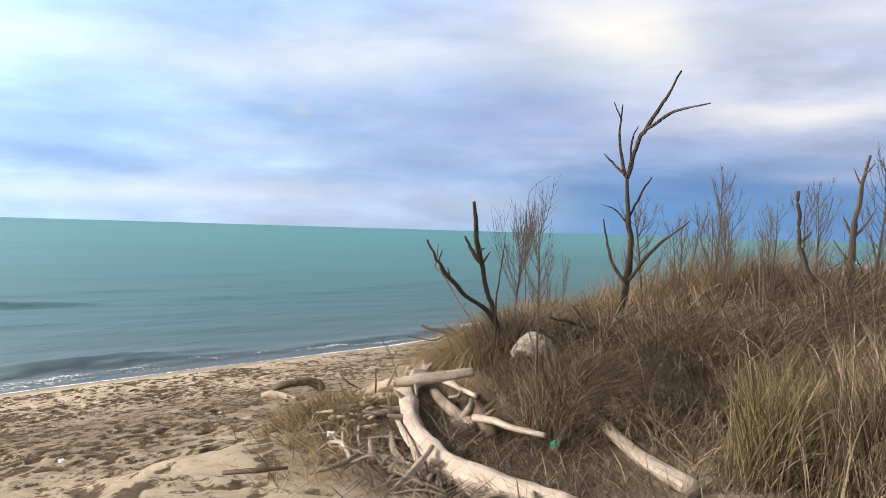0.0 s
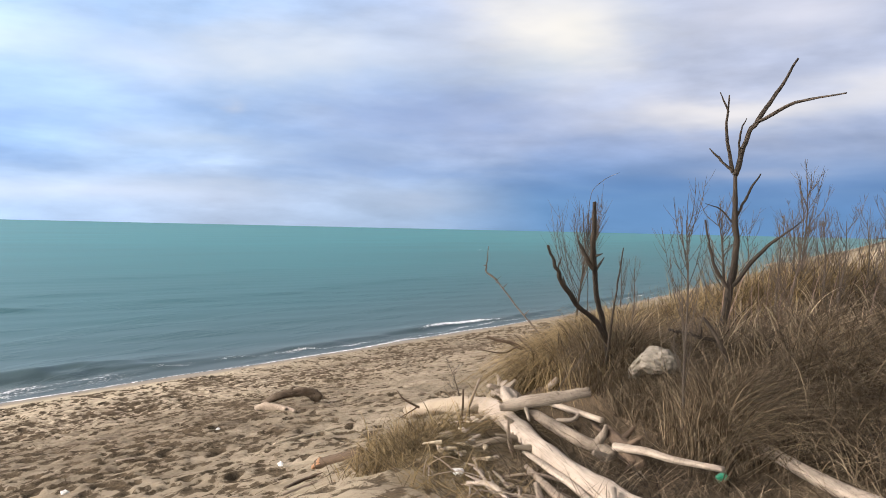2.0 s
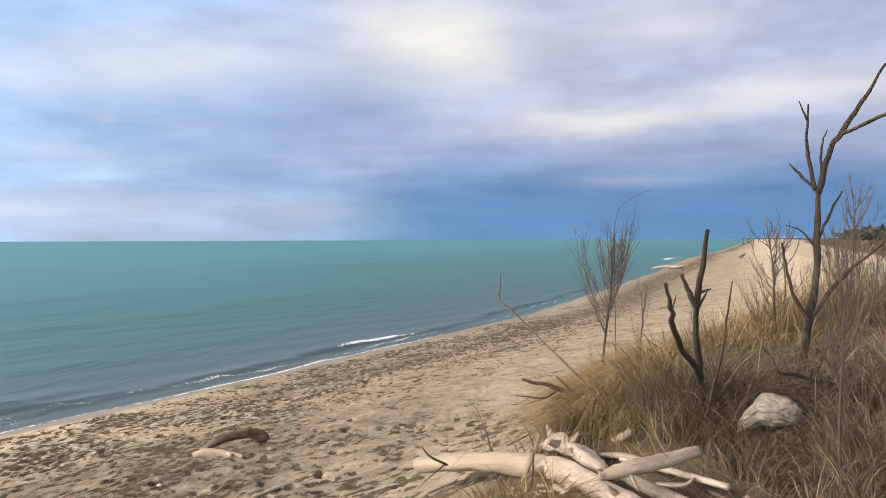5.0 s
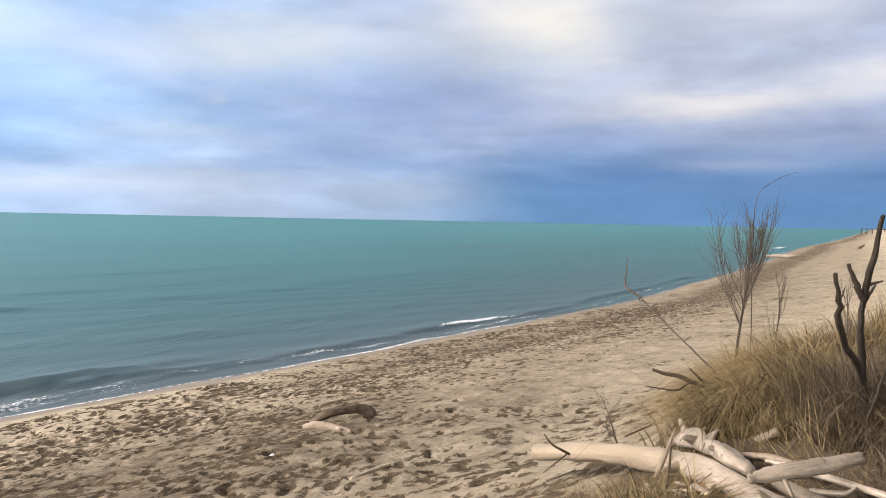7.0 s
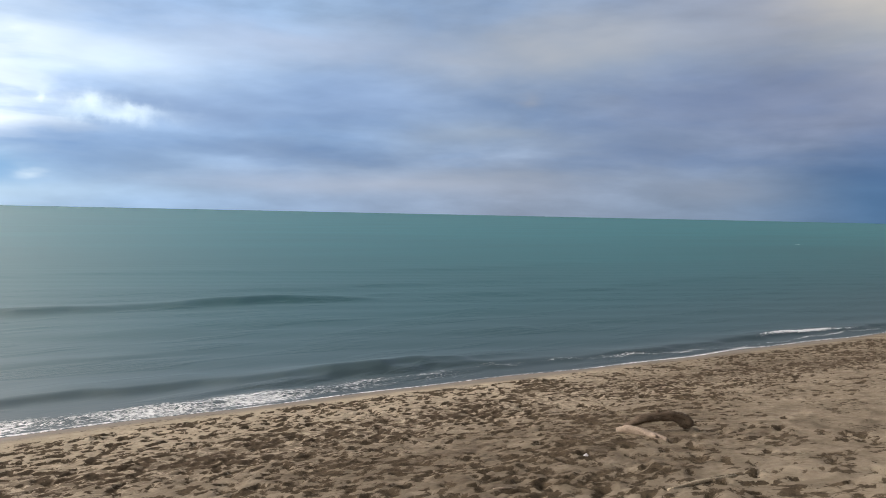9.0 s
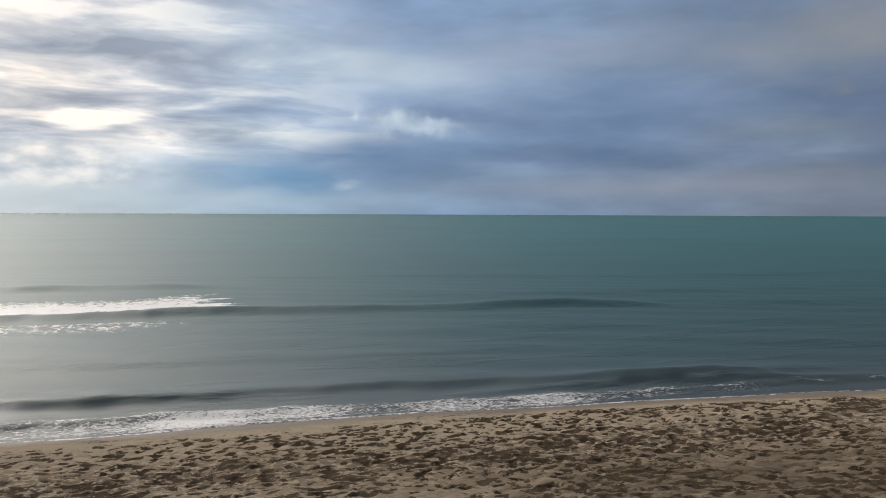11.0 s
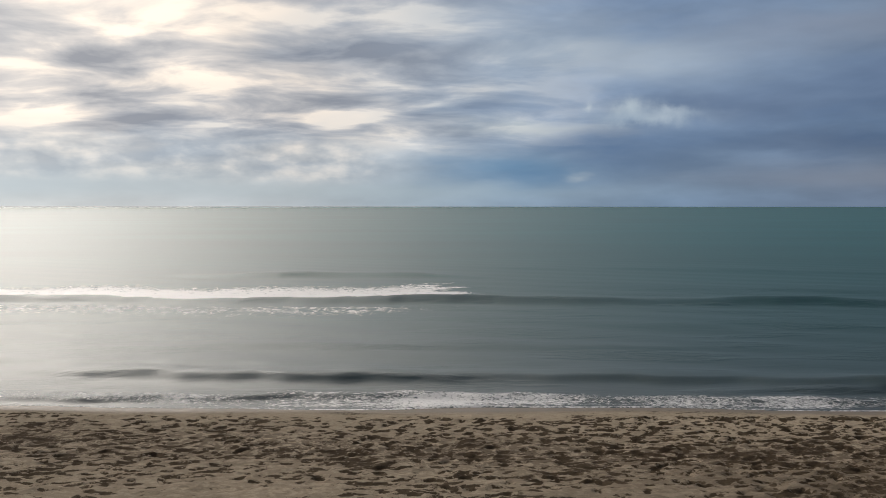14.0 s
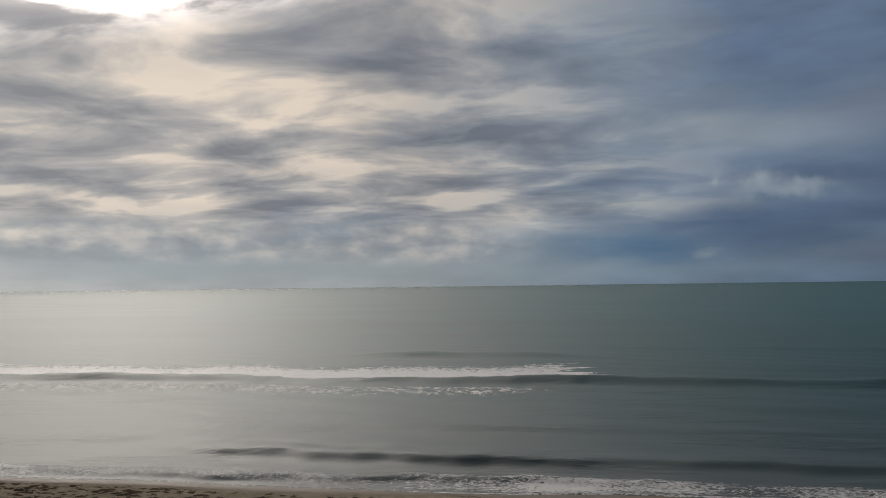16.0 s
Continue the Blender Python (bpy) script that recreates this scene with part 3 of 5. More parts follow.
def trodden_relief():
    """Footprints, scuffs and hummocks of the beach, as heights on a fine raster."""
    g = np.random.default_rng(5)
    nx, ny = int((RX1 - RX0) / RS), int((RY1 - RY0) / RS)
    Z = 0.008 * soft_noise(g, (ny, nx), ((RY1 - RY0) / 1.1, (RX1 - RX0) / 1.1)) + 0.012 * soft_noise(g, (ny, nx), ((RY1 - RY0) / 0.35, (RX1 - RX0) / 0.35))
    Z += 0.010 * soft_noise(g, (ny, nx), ((RY1 - RY0) / 0.13, (RX1 - RX0) / 0.16))
    count = 50000
    D = np.zeros_like(Z)
    px, py = g.uniform(RX0, RX1, count), g.uniform(RY0, RY1, count)
    wide = soft_noise(g, (40, 140), (10, 36))
    for i in range(count):
        u = float(shore(px[i])) - py[i]
        crowd = wide[int((py[i] - RY0) / (RY1 - RY0) * 39), int((px[i] - RX0) / (RX1 - RX0) * 139)]
        if u < 0.8 or u > 17.5 or (px[i] > 12 and u > g.uniform(5.5, 10.0)) or (px[i] < 3.5 and g.uniform() < 0.4) or crowd < g.uniform(-2.0, 0.6) - (0.7 if u < 7 else 0.0):
            continue
        L, B = g.uniform(0.05, 0.13), g.uniform(0.03, 0.06)
        d, an = g.uniform(0.024, 0.06) * (0.9 if u > 7 else 1.0), g.normal(0.0, 0.6)
        cx, cy = int((px[i] - RX0) / RS), int((py[i] - RY0) / RS)
        h = 9
        x0, x1, y0, y1 = max(0, cx - h), min(nx, cx + h), max(0, cy - h), min(ny, cy + h)
        X, Y = np.meshgrid((np.arange(x0, x1) - cx) * RS, (np.arange(y0, y1) - cy) * RS)
        a, b = X * np.cos(an) + Y * np.sin(an), -X * np.sin(an) + Y * np.cos(an)
        q = np.sqrt((a / L) ** 2 + (b / B) ** 2)
        Z[y0:y1, x0:x1] += -d * np.exp(-q ** 3) + 0.3 * d * np.exp(-((q - 1.4) / 0.4) ** 2)
        # shade painted as colour: a dark ellipse moved onto each print's seaward wall
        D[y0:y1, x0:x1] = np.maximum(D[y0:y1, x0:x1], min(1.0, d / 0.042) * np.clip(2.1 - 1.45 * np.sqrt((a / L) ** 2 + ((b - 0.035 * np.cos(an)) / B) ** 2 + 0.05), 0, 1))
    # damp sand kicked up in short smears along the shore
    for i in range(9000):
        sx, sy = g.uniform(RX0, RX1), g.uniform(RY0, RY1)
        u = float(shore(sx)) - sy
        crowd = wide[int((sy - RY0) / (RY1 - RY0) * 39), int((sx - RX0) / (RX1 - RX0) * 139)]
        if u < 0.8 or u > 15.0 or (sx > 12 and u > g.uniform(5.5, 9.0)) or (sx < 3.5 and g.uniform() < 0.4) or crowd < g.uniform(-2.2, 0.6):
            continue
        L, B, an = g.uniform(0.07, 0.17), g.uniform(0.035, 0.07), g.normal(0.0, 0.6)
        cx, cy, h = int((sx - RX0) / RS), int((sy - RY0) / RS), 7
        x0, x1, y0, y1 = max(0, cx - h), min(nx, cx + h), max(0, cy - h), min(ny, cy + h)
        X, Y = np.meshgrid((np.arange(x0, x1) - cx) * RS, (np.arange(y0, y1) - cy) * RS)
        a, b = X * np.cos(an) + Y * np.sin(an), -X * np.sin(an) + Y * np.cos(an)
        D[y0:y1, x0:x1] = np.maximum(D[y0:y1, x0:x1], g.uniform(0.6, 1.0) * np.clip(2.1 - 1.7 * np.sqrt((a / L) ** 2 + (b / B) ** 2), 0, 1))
    return Z, D


RELIEF, SHADE_DAMP = trodden_relief()


def relief(x, y, field=None):
    F = RELIEF if field is None else field
    i = np.clip((np.asarray(y) - RY0) / RS, 0, F.shape[0] - 1.001)
    j = np.clip((np.asarray(x) - RX0) / RS, 0, F.shape[1] - 1.001)
    iy, ix = i.astype(int), j.astype(int)
    fy, fx = i - iy, j - ix
    r = F[iy, ix] * (1 - fx) * (1 - fy) + F[iy, ix + 1] * fx * (1 - fy) + F[iy + 1, ix] * (1 - fx) * fy + F[iy + 1, ix + 1] * fx * fy
    u = shore(x) - y
    inside = np.clip((np.asarray(x) - RX0) / 2, 0, 1) * np.clip((RX1 - np.asarray(x)) / 8, 0, 1) * np.clip((np.asarray(y) - RY0) / 0.8, 0, 1)
    return r * inside * np.clip((u - 0.5) / 0.5, 0, 1)


def top(x, y):
    """The height of the sand at a place."""
    return float(land(x, y) + relief(np.array(x), np.array(y)))


def steps(*spans):
    """Rising coordinates: (from, to, step) spans, then a growing tail where the step is negative."""
    out = []
    for a, b, s in spans:
        out.append(np.arange(a, b, s))
    return np.concatenate(out)


def tail(a, b, first, growth):
    v, s = [], first
    while a < b:
        v.append(a)
        a += s
        s *= growth
    v.append(b)
    return np.array(v)


def build_ground():
    xs = np.concatenate([-tail(13, 4800, 0.3, 1.25)[::-1], steps((-12.9, 20, 0.05), (20, 34, 0.09), (34, 60, 0.25)), tail(60, 4800, 0.5, 1.13)])
    us = np.concatenate([-tail(1.0, 60, 0.3, 1.4)[::-1], steps((-0.9, 1.0, 0.1), (1.0, 14.5, 0.05), (14.5, 20, 0.1), (20, 22, 0.2)), tail(22, 4800, 0.4, 1.25)])
    X = np.repeat(xs[:, None], len(us), 1)
    Y = shore(X) - us[None]
    Z = land(X, Y) + relief(X, Y)
    U = np.broadcast_to(us[None], X.shape)
    edge = 0.3 + 0.2 * np.sin(X * 0.21 + 4.1) + 0.1 * np.sin(X * 0.9)
    wet = 1 - np.clip((U - edge) / 0.45, 0, 1)
    wrack = 0.6 * np.exp(-((U - 4.0 - 0.5 * np.sin(X * 0.3)) / 1.4) ** 2) + 0.25 * np.exp(-((U - 8.0) / 3.5) ** 2)
    wrack = wrack + 0.9 * np.clip((X - 28) / 20, 0, 1) * np.exp(-((U - 4.0 - 1.2 * np.sin(X * 0.05)) / 2.2) ** 2)
    front = grass_front(X)
    # litter with painted shade under the grass, the heap and the driftwood
    litter_shade = np.clip((front + 0.2 - Y) / 0.5, 0, 1) * np.clip((X - 2.2) / 0.6, 0, 1)
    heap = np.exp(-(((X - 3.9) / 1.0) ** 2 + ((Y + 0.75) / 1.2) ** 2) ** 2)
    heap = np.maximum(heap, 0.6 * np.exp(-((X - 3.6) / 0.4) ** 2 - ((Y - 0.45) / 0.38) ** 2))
    litter_shade = np.clip(np.maximum(np.maximum(litter_shade, 0.95 * heap), np.clip((0.6 - pile_gap(X, Y)) / 0.2, 0, 1)), 0, 1)
    # darker sand tone: near beach, far water's edge and the dune's foot
    sand_tone = np.clip((X - 1) / 5, 0, 1) * np.clip((U - 4) / 3, 0, 1) * (1 - 0.35 * np.clip((U - 10.5) / 2.5, 0, 1) * np.clip((X - 5) / 2, 0, 1))
    sand_tone = sand_tone * (1 - 0.32 * np.clip((X - 11) / 4, 0, 1) * np.clip((U - 6) / 2, 0, 1))
    sand_tone = np.maximum(sand_tone, 0.85 * np.clip((X - 13) / 8, 0, 1) * np.exp(-((U - 2.8 - 0.6 * np.sin(X * 0.13)) / (2.5 + 0.02 * np.clip(X, 0, 120))) ** 4))
    sand_tone = np.maximum(sand_tone, 0.4 * np.clip((9 - X) / 2, 0, 1) * np.clip((U - 14) / 1.5, 0, 1))
    tags = {"sand_tone": sand_tone[:, ::-1], "wet": wet[:, ::-1], "wrack": wrack[:, ::-1], "litter_shade": litter_shade[:, ::-1], "shade_damp": relief(X, Y, SHADE_DAMP)[:, ::-1]}
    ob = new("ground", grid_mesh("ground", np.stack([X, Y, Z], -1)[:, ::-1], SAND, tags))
    tagged(ob, "trodden tan beach sand rising to a low dune", "sand", kind="structure")


build_ground()


def crest(X, V, v0, x0, x1, high, front=0.5, backw=1.4, bend=0.0):
    """A swell: steep towards the shore, long to seaward, fading at both ends; v0 metres off the water's edge."""
    c = v0 + bend * np.sin(X * 0.11 + v0) + 0.25 * np.sin(X * 0.37 + 2 * v0) + 0.09 * np.sin(X * 2.1 + v0) + 0.05 * np.sin(X * 4.7 + 2 * v0)
    d = V - c
    w = np.where(d < 0, front, backw)
    return high * (0.72 + 0.2 * np.sin(X * 0.31 + 3 * v0) + 0.12 * np.sin(X * 0.83 + v0)) * np.exp(-(d / w) ** 2) * np.clip((X - x0) / 5 + 0.5, 0, 1) * np.clip((x1 - X) / 5 + 0.5, 0, 1), d


def build_sea():
    xs = np.concatenate([-tail(30, 4800, 0.6, 1.2)[::-1], steps((-29.5, -14, 0.4), (-14, 45, 0.17), (45, 110, 0.7)), tail(110, 4800, 1.5, 1.2)])
    vs = np.concatenate([steps((-1.2, 3.5, 0.06), (3.5, 12, 0.17), (12, 48, 0.3)), tail(48, 4900, 0.6, 1.12)])
    X = np.repeat(xs[:, None], len(vs), 1)
    V = np.broadcast_to(vs[None], X.shape)
    Y = shore(X) + V
    Z = np.zeros_like(X)
    foam = np.zeros_like(X)
    g = np.random.default_rng(8)
    for v0, x0, x1, high, front, backw, bend in ((0.8, -90, 200, 0.11, 0.2, 0.7, 0.2), (3.0, -9, 17, 0.23, 0.4, 1.2, 0.4), (7.4, -8, 10, 0.1, 0.4, 1.1, 0.4), (8.6, 16, 40, 0.07, 1.0, 2.2, 0.9),
                                                 (12.0, 8, 30, 0.08, 1.0, 2.4, 1.0), (19.3, -60, 22, 0.38, 0.7, 1.7, 0.3), (20.2, 26, 60, 0.1, 1.0, 2.8, 1.2), (27, 12, 45, 0.10, 1.2, 3.0, 1.4),
                                                 (32.5, -12, 4, 0.3, 0.8, 2.4, 0.3), (38, 6, 60, 0.1, 1.4, 4.0, 1.8), (5.2, -30, -4, 0.09, 0.4, 1.0, 0.4), (1.6, 9, 70, 0.17, 0.3, 0.9, 0.2)):
        h, d = crest(X, V, v0, x0, x1, high, front, backw, bend)
        Z = Z + h * (1 - 0.1 * np.clip((4.5 - X) / 2.5, 0, 1) if v0 == 19.3 else 1 - 0.75 * np.clip((X - 8) / 12, 0, 1) if v0 == 0.8 else 1.0)
        if v0 == 19.3:      # the breaker: dark face, lacy foam on its back and thin streaks before it
            ragged = 4.6 + 0.8 * np.sin(d * 2.3) + 0.5 * np.sin(d * 5.1 + 1)
            broken = np.clip((ragged - X) / 2.5, 0, 1) * np.clip((X + 60) / 8, 0, 1)
            foam = np.maximum(foam, broken * (0.8 - 0.3 * np.clip(d / 9.0, 0, 1)) * np.clip((d + 0.15) / 0.25, 0, 1) * np.clip((10.5 + 0.9 * np.sin(X * 0.7) + 0.2 * np.maximum(X, -8) - d) / 4.0, 0, 1) ** 0.5)
            foam = np.maximum(foam, 0.5 * np.clip((7 - X) / 8, 0, 1) * np.clip(-(d + 0.9) / 0.8, 0, 1) * np.exp(-((d + 2.5) / 4.0) ** 2))
        if v0 == 1.6:       # the small breaking wave farther along
            curl = np.clip(0.15 + 0.75 * np.sin(X * 0.19 + 1.2) + 0.4 * np.sin(X * 0.47), 0, 1) * np.clip((X - 9) / 4, 0, 1) * np.clip((70 - X) / 20, 0, 1)
            foam = np.maximum(foam, 0.66 * curl * np.exp(-((d + 0.12) / 0.22) ** 2))
        if v0 == 0.8:       # the little shore break: wide lace where it has run out, a thin rim farther along
            wide = np.clip((26 - X) / 20, 0, 1)
            burst = 0.5 + 0.5 * np.sin(X * 0.42 + 0.9) * np.sin(X * 0.17 + 2.0)
            foam = np.maximum(foam, (0.40 + 0.14 * burst + 0.04 * np.sin(X * 2.7 + 1)) * np.exp(-((d - 0.05) / (0.18 + 0.3 * wide)) ** 2))
            foam = np.maximum(foam, (0.36 + 0.1 * wide + 0.16 * burst + 0.05 * np.sin(X * 0.9 + 0.5) + 0.03 * np.sin(X * 2.3)) * wide ** 0.4 * np.exp(-((V - 0.7 - 0.15 * np.sin(X * 0.6)) / 0.65) ** 4))
            foam = np.maximum(foam, 0.43 * wide * burst * np.exp(-((V - 1.7) / 0.6) ** 2))
    Z += 0.015 * np.sin(X * 0.8 + V * 2.1) * np.exp(-V / 60) * np.clip(V / 2, 0, 1)
    tongue = 0.22 * np.sin(X * 0.21 + 1.0) + 0.14 * np.sin(X * 0.53) + 0.08 * np.sin(X * 1.3)
    rim = 0.1 + 0.1 * np.clip((X - 10) / 15, 0, 1)
    burst = 0.5 + 0.5 * np.sin(X * 0.42 + 0.9) * np.sin(X * 0.17 + 2.0)
    foam = np.maximum(foam, (0.5 + 0.16 * burst) * (1 - 0.25 * np.clip((X - 24) / 12, 0, 1)) * np.exp(-((V - tongue * 0.8 - 0.3 * rim) / rim) ** 2))
    # thin sheet running up the sand and ending in tongues
    up = np.clip(-(V - tongue * 0.8), 0, 3)
    Z = np.where(V < 0.6, np.where(up > 0, np.interp(-V, RISE_U, RISE_Z) - 0.05 * up - 0.01, np.maximum(Z, np.interp(-V, RISE_U, RISE_Z) + 0.012)), Z)
    far = np.exp(-((X - 185) / 22) ** 2) * (np.exp(-((V - 4) / 2.0) ** 2) + 0.8 * np.exp(-((V - 14) / 1.2) ** 2)) + np.exp(-((X - 150) / 6) ** 2 - ((V - 60) / 1.5) ** 2)
    foam = np.maximum(foam, 0.62 * far)
    ob = new("water", grid_mesh("water", np.stack([X, Y, Z], -1), WATER, {"foam": foam, "offshore": np.maximum(np.maximum(V, 0), 0.25 * np.clip(X - 30, 0, 400))}))
    tagged(ob, "calm turquoise sea with low swells and white shore foam", "sea", kind="structure")


build_sea()


# ---- grass ----
def blades(name, x, y, tall, lean, droop, mt, g, width=0.006, seg=5, wind=(0.2, -0.5)):
    """Many curved, tapering blades as one mesh: rows of two vertices, a tip at the end."""
    n = len(x)
    z = land(x, y) - 0.03 + relief(x, y)
    th = g.uniform(0, 2 * np.pi, n)
    dx, dy = np.cos(th) + wind[0], np.sin(th) + wind[1]
    s = np.linspace(0, 1, seg)
    L, le, dr = tall[:, None], lean[:, None], droop[:, None]
    out = L * (le * s + dr * s ** 2.2)
    up = L * (s * np.sqrt(np.maximum(0.05, 1 - le ** 2)) - 0.75 * dr * s ** 2.6)
    cx, cy, cz = x[:, None] + dx[:, None] * out, y[:, None] + dy[:, None] * out, z[:, None] + np.maximum(up, 0.01)
    ta = g.uniform(0, 2 * np.pi, n)
    w = (width * g.uniform(0.6, 1.4, n))[:, None] * (1 - 0.85 * s ** 1.5)
    ox, oy = np.cos(ta)[:, None] * w / 2, np.sin(ta)[:, None] * w / 2
    A, B = np.stack([cx - ox, cy - oy, cz], -1), np.stack([cx + ox, cy + oy, cz], -1)
    P = np.stack([A, B], 2).reshape(n, seg * 2, 3)
    k = np.arange(seg - 1)
    q = np.stack([2 * k, 2 * k + 1, 2 * k + 3, 2 * k + 2], -1)
    Q = (np.arange(n)[:, None, None] * seg * 2 + q[None]).reshape(-1, 4)
    me = bpy.data.meshes.new(name)
    me.vertices.add(n * seg * 2)
    me.vertices.foreach_set("co", P.astype(np.float32).ravel())
    me.loops.add(Q.size)
    me.loops.foreach_set("vertex_index", Q.astype(np.int32).ravel())
    me.polygons.add(len(Q))
    me.polygons.foreach_set("loop_start", np.arange(0, Q.size, 4, dtype=np.int32))
    me.materials.append(mt)
    me.update(calc_edges=True)
    return new(name, me)


def clumped(g, n, x0, x1, y0, y1, clumps, spread):
    """Places in loose clumps within the grass's edge."""
    kx, ky = g.uniform(x0, x1, clumps), g.uniform(y0, y1, clumps)
    i = g.integers(0, clumps, n)
    x, y = kx[i] + spread * g.standard_normal(n), ky[i] + spread * g.standard_normal(n)
    mound = (x > 5.5) & (x < 7.5) & (y > 0.1) & (g.uniform(size=n) < 0.75)
    ok = ~mound & (y < grass_front(x) - 0.1 + 0.12 * g.standard_normal(n)) & (x > 2.3) & (pile_gap(x, y) > 0.3 + 0.06 * g.standard_normal(n))
    return x[ok], y[ok]


def build_grass():
    g = np.random.default_rng(11)
    for x0, x1, y0, y1, n, clumps, spread, wid, lo, hi, seg in (
            (2.4, 8.0, -5.5, 1.9, 62000, 420, 0.12, 0.0068, 0.35, 0.9, 7),
            (7.5, 14.0, -8.0, 1.0, 36000, 420, 0.22, 0.008, 0.35, 0.8, 5),
            (13.0, 40.0, -14.0, -0.5, 20000, 900, 0.3, 0.019, 0.4, 0.85, 4),
            (38.0, 160.0, -26.0, -2.0, 12000, 1500, 0.6, 0.07, 0.4, 0.9, 4)):
        x, y = clumped(g, n, x0, x1, y0, y1, clumps, spread)
        m = len(x)
        edge = np.clip((grass_front(x) - y) / 2.0, 0.4, 1)
        ob = blades("dune_grass", x, y, g.uniform(lo, hi, m) * edge ** 0.5, g.uniform(0.1, 0.8, m), g.uniform(0.3, 1.1, m), DRY_GRASS, g, wid, seg)
        tagged(ob, "dense dry brown dune grass bent by the wind", "grass", kind="stuff")
    # thin dead stalks standing above the grass
    x, y = clumped(g, 1300, 5.6, 16.0, -8.0, 0.8, 150, 0.25)
    m = len(x)
    ob = blades("dead_stalks", x, y, g.uniform(0.5, 1.1, m), g.uniform(0.0, 0.3, m), g.uniform(0.0, 0.15, m), STALKS, g, 0.008, 4)
    tagged(ob, "thin bare brown stalks standing in the grass", "stalks", kind="stuff")


build_grass()


def long_straws():
    """Long pale strands that arch out of the grass."""
    g = np.random.default_rng(19)
    x, y = clumped(g, 8000, 3.2, 10.0, -6.0, 1.5, 260, 0.12)
    m = len(x)
    ob = blades("long_straws", x, y, g.uniform(0.55, 1.05, m), g.uniform(0.35, 0.85, m), g.uniform(0.4, 0.95, m), RUSSET_GRASS, g, 0.008, 9)
    tagged(ob, "long pale arching straws over the brown grass", "grass", kind="stuff")


long_straws()


def tussock(x, y, r, n, lo, hi, mt, label, seed, wid=0.006, lean=(0.1, 0.6), droop=(0.2, 0.8)):
    g = np.random.default_rng(seed)
    px, py = x + r * 0.45 * g.standard_normal(n), y + r * 0.45 * g.standard_normal(n)
    keep = pile_gap(px, py) > 0.22
    px, py, n = px[keep], py[keep], int(keep.sum())
    ob = blades("grass_tussock", px, py, g.uniform(lo, hi, n), g.uniform(*lean, n), g.uniform(*droop, n), mt, g, wid, 8)
    return tagged(ob, label, "grass", kind="stuff")


tussock(3.8, -2.24, 0.2, 1000, 0.4, 0.8, TUSSOCK_GRASS, "green-tinged upright tussock of dune grass", 21, 0.006, (0.05, 0.35), (0.1, 0.5))
tussock(3.6, -2.75, 0.28, 1500, 0.5, 0.95, RUSSET_GRASS, "russet dry tussock beside a greener one", 22, 0.006, (0.05, 0.4), (0.1, 0.5))
tussock(4.5, 1.18, 0.36, 2600, 0.24, 0.52, GOLD_GRASS, "low yellowish tussock beside the bleached trunk", 23, 0.0065, (0.3, 0.9), (0.3, 0.9))
tussock(4.15, 1.1, 0.3, 1900, 0.18, 0.38, GOLD_GRASS, "thin golden tussock near scattered wood chips", 33, 0.005, (0.3, 0.9), (0.3, 0.9))
for tx, ty, tr, tn, sd in ((6.4, 1.0, 0.34, 2600, 24), (6.75, 0.75, 0.34, 2400, 40), (6.1, 0.85, 0.28, 1900, 41), (6.55, 0.4, 0.34, 2400, 42), (7.0, 0.35, 0.34, 2000, 43), (6.95, 1.05, 0.28, 1500, 44)):
    tussock(tx, ty, tr, int(tn * 0.75), 0.5, 1.0, GOLD_GRASS, "golden drooping tussock at the dune's seaward edge", sd, 0.0085, (0.15, 0.8), (0.6, 1.25))
tussock(5.95, 0.45, 0.36, 2300, 0.5, 0.95, GOLD_GRASS, "golden-brown drooping tussock behind the driftwood", 25, 0.008, (0.1, 0.75), (0.5, 1.15))
tussock(7.3, 1.0, 0.4, 2600, 0.4, 0.75, GOLD_GRASS, "dry tussock round the foot of a sapling", 26)
tussock(7.3, -0.1, 0.6, 2400, 0.45, 0.7, GOLD_GRASS, "tall pale grass along the dune ridge", 35, 0.007, (0.05, 0.5), (0.1, 0.6))
for tx, ty, tn, sd in ((7.75, -0.3, 700, 51), (7.5, -0.75, 800, 52), (8.2, -0.75, 700, 53), (8.0, -1.25, 700, 54)):
    tussock(tx, ty, 0.5, tn, 0.55, 0.95, GOLD_GRASS, "thin tall dry grass on the dune's crest", sd, 0.008, (0.05, 0.45), (0.1, 0.6))
tussock(5.5, 0.12, 0.34, 3200, 0.4, 0.75, RUSSET_GRASS, "dry brown tussock round a dead shrub's foot", 29, 0.0055, (0.1, 0.7), (0.2, 0.9))
tussock(4.86, -0.2, 0.24, 2000, 0.25, 0.45, RUSSET_GRASS, "thin dry tussock before a white sack", 31, 0.0055, (0.1, 0.6), (0.2, 0.8))
tussock(4.85, -0.78, 0.3, 2500, 0.35, 0.7, RUSSET_GRASS, "dry brown drooping tussock beside a pale pole", 30, 0.0055, (0.2, 0.8), (0.3, 0.95))
tussock(4.62, -0.72, 0.27, 2400, 0.42, 0.7, RUSSET_GRASS, "dark brown tussock at a slender sapling's foot", 34, 0.0055, (0.1, 0.6), (0.2, 0.8))
tussock(5.4, -1.3, 0.45, 3000, 0.5, 0.85, RUSSET_GRASS, "broad brown drooping tussock on the dune", 32, 0.006, (0.2, 0.8), (0.3, 0.95))


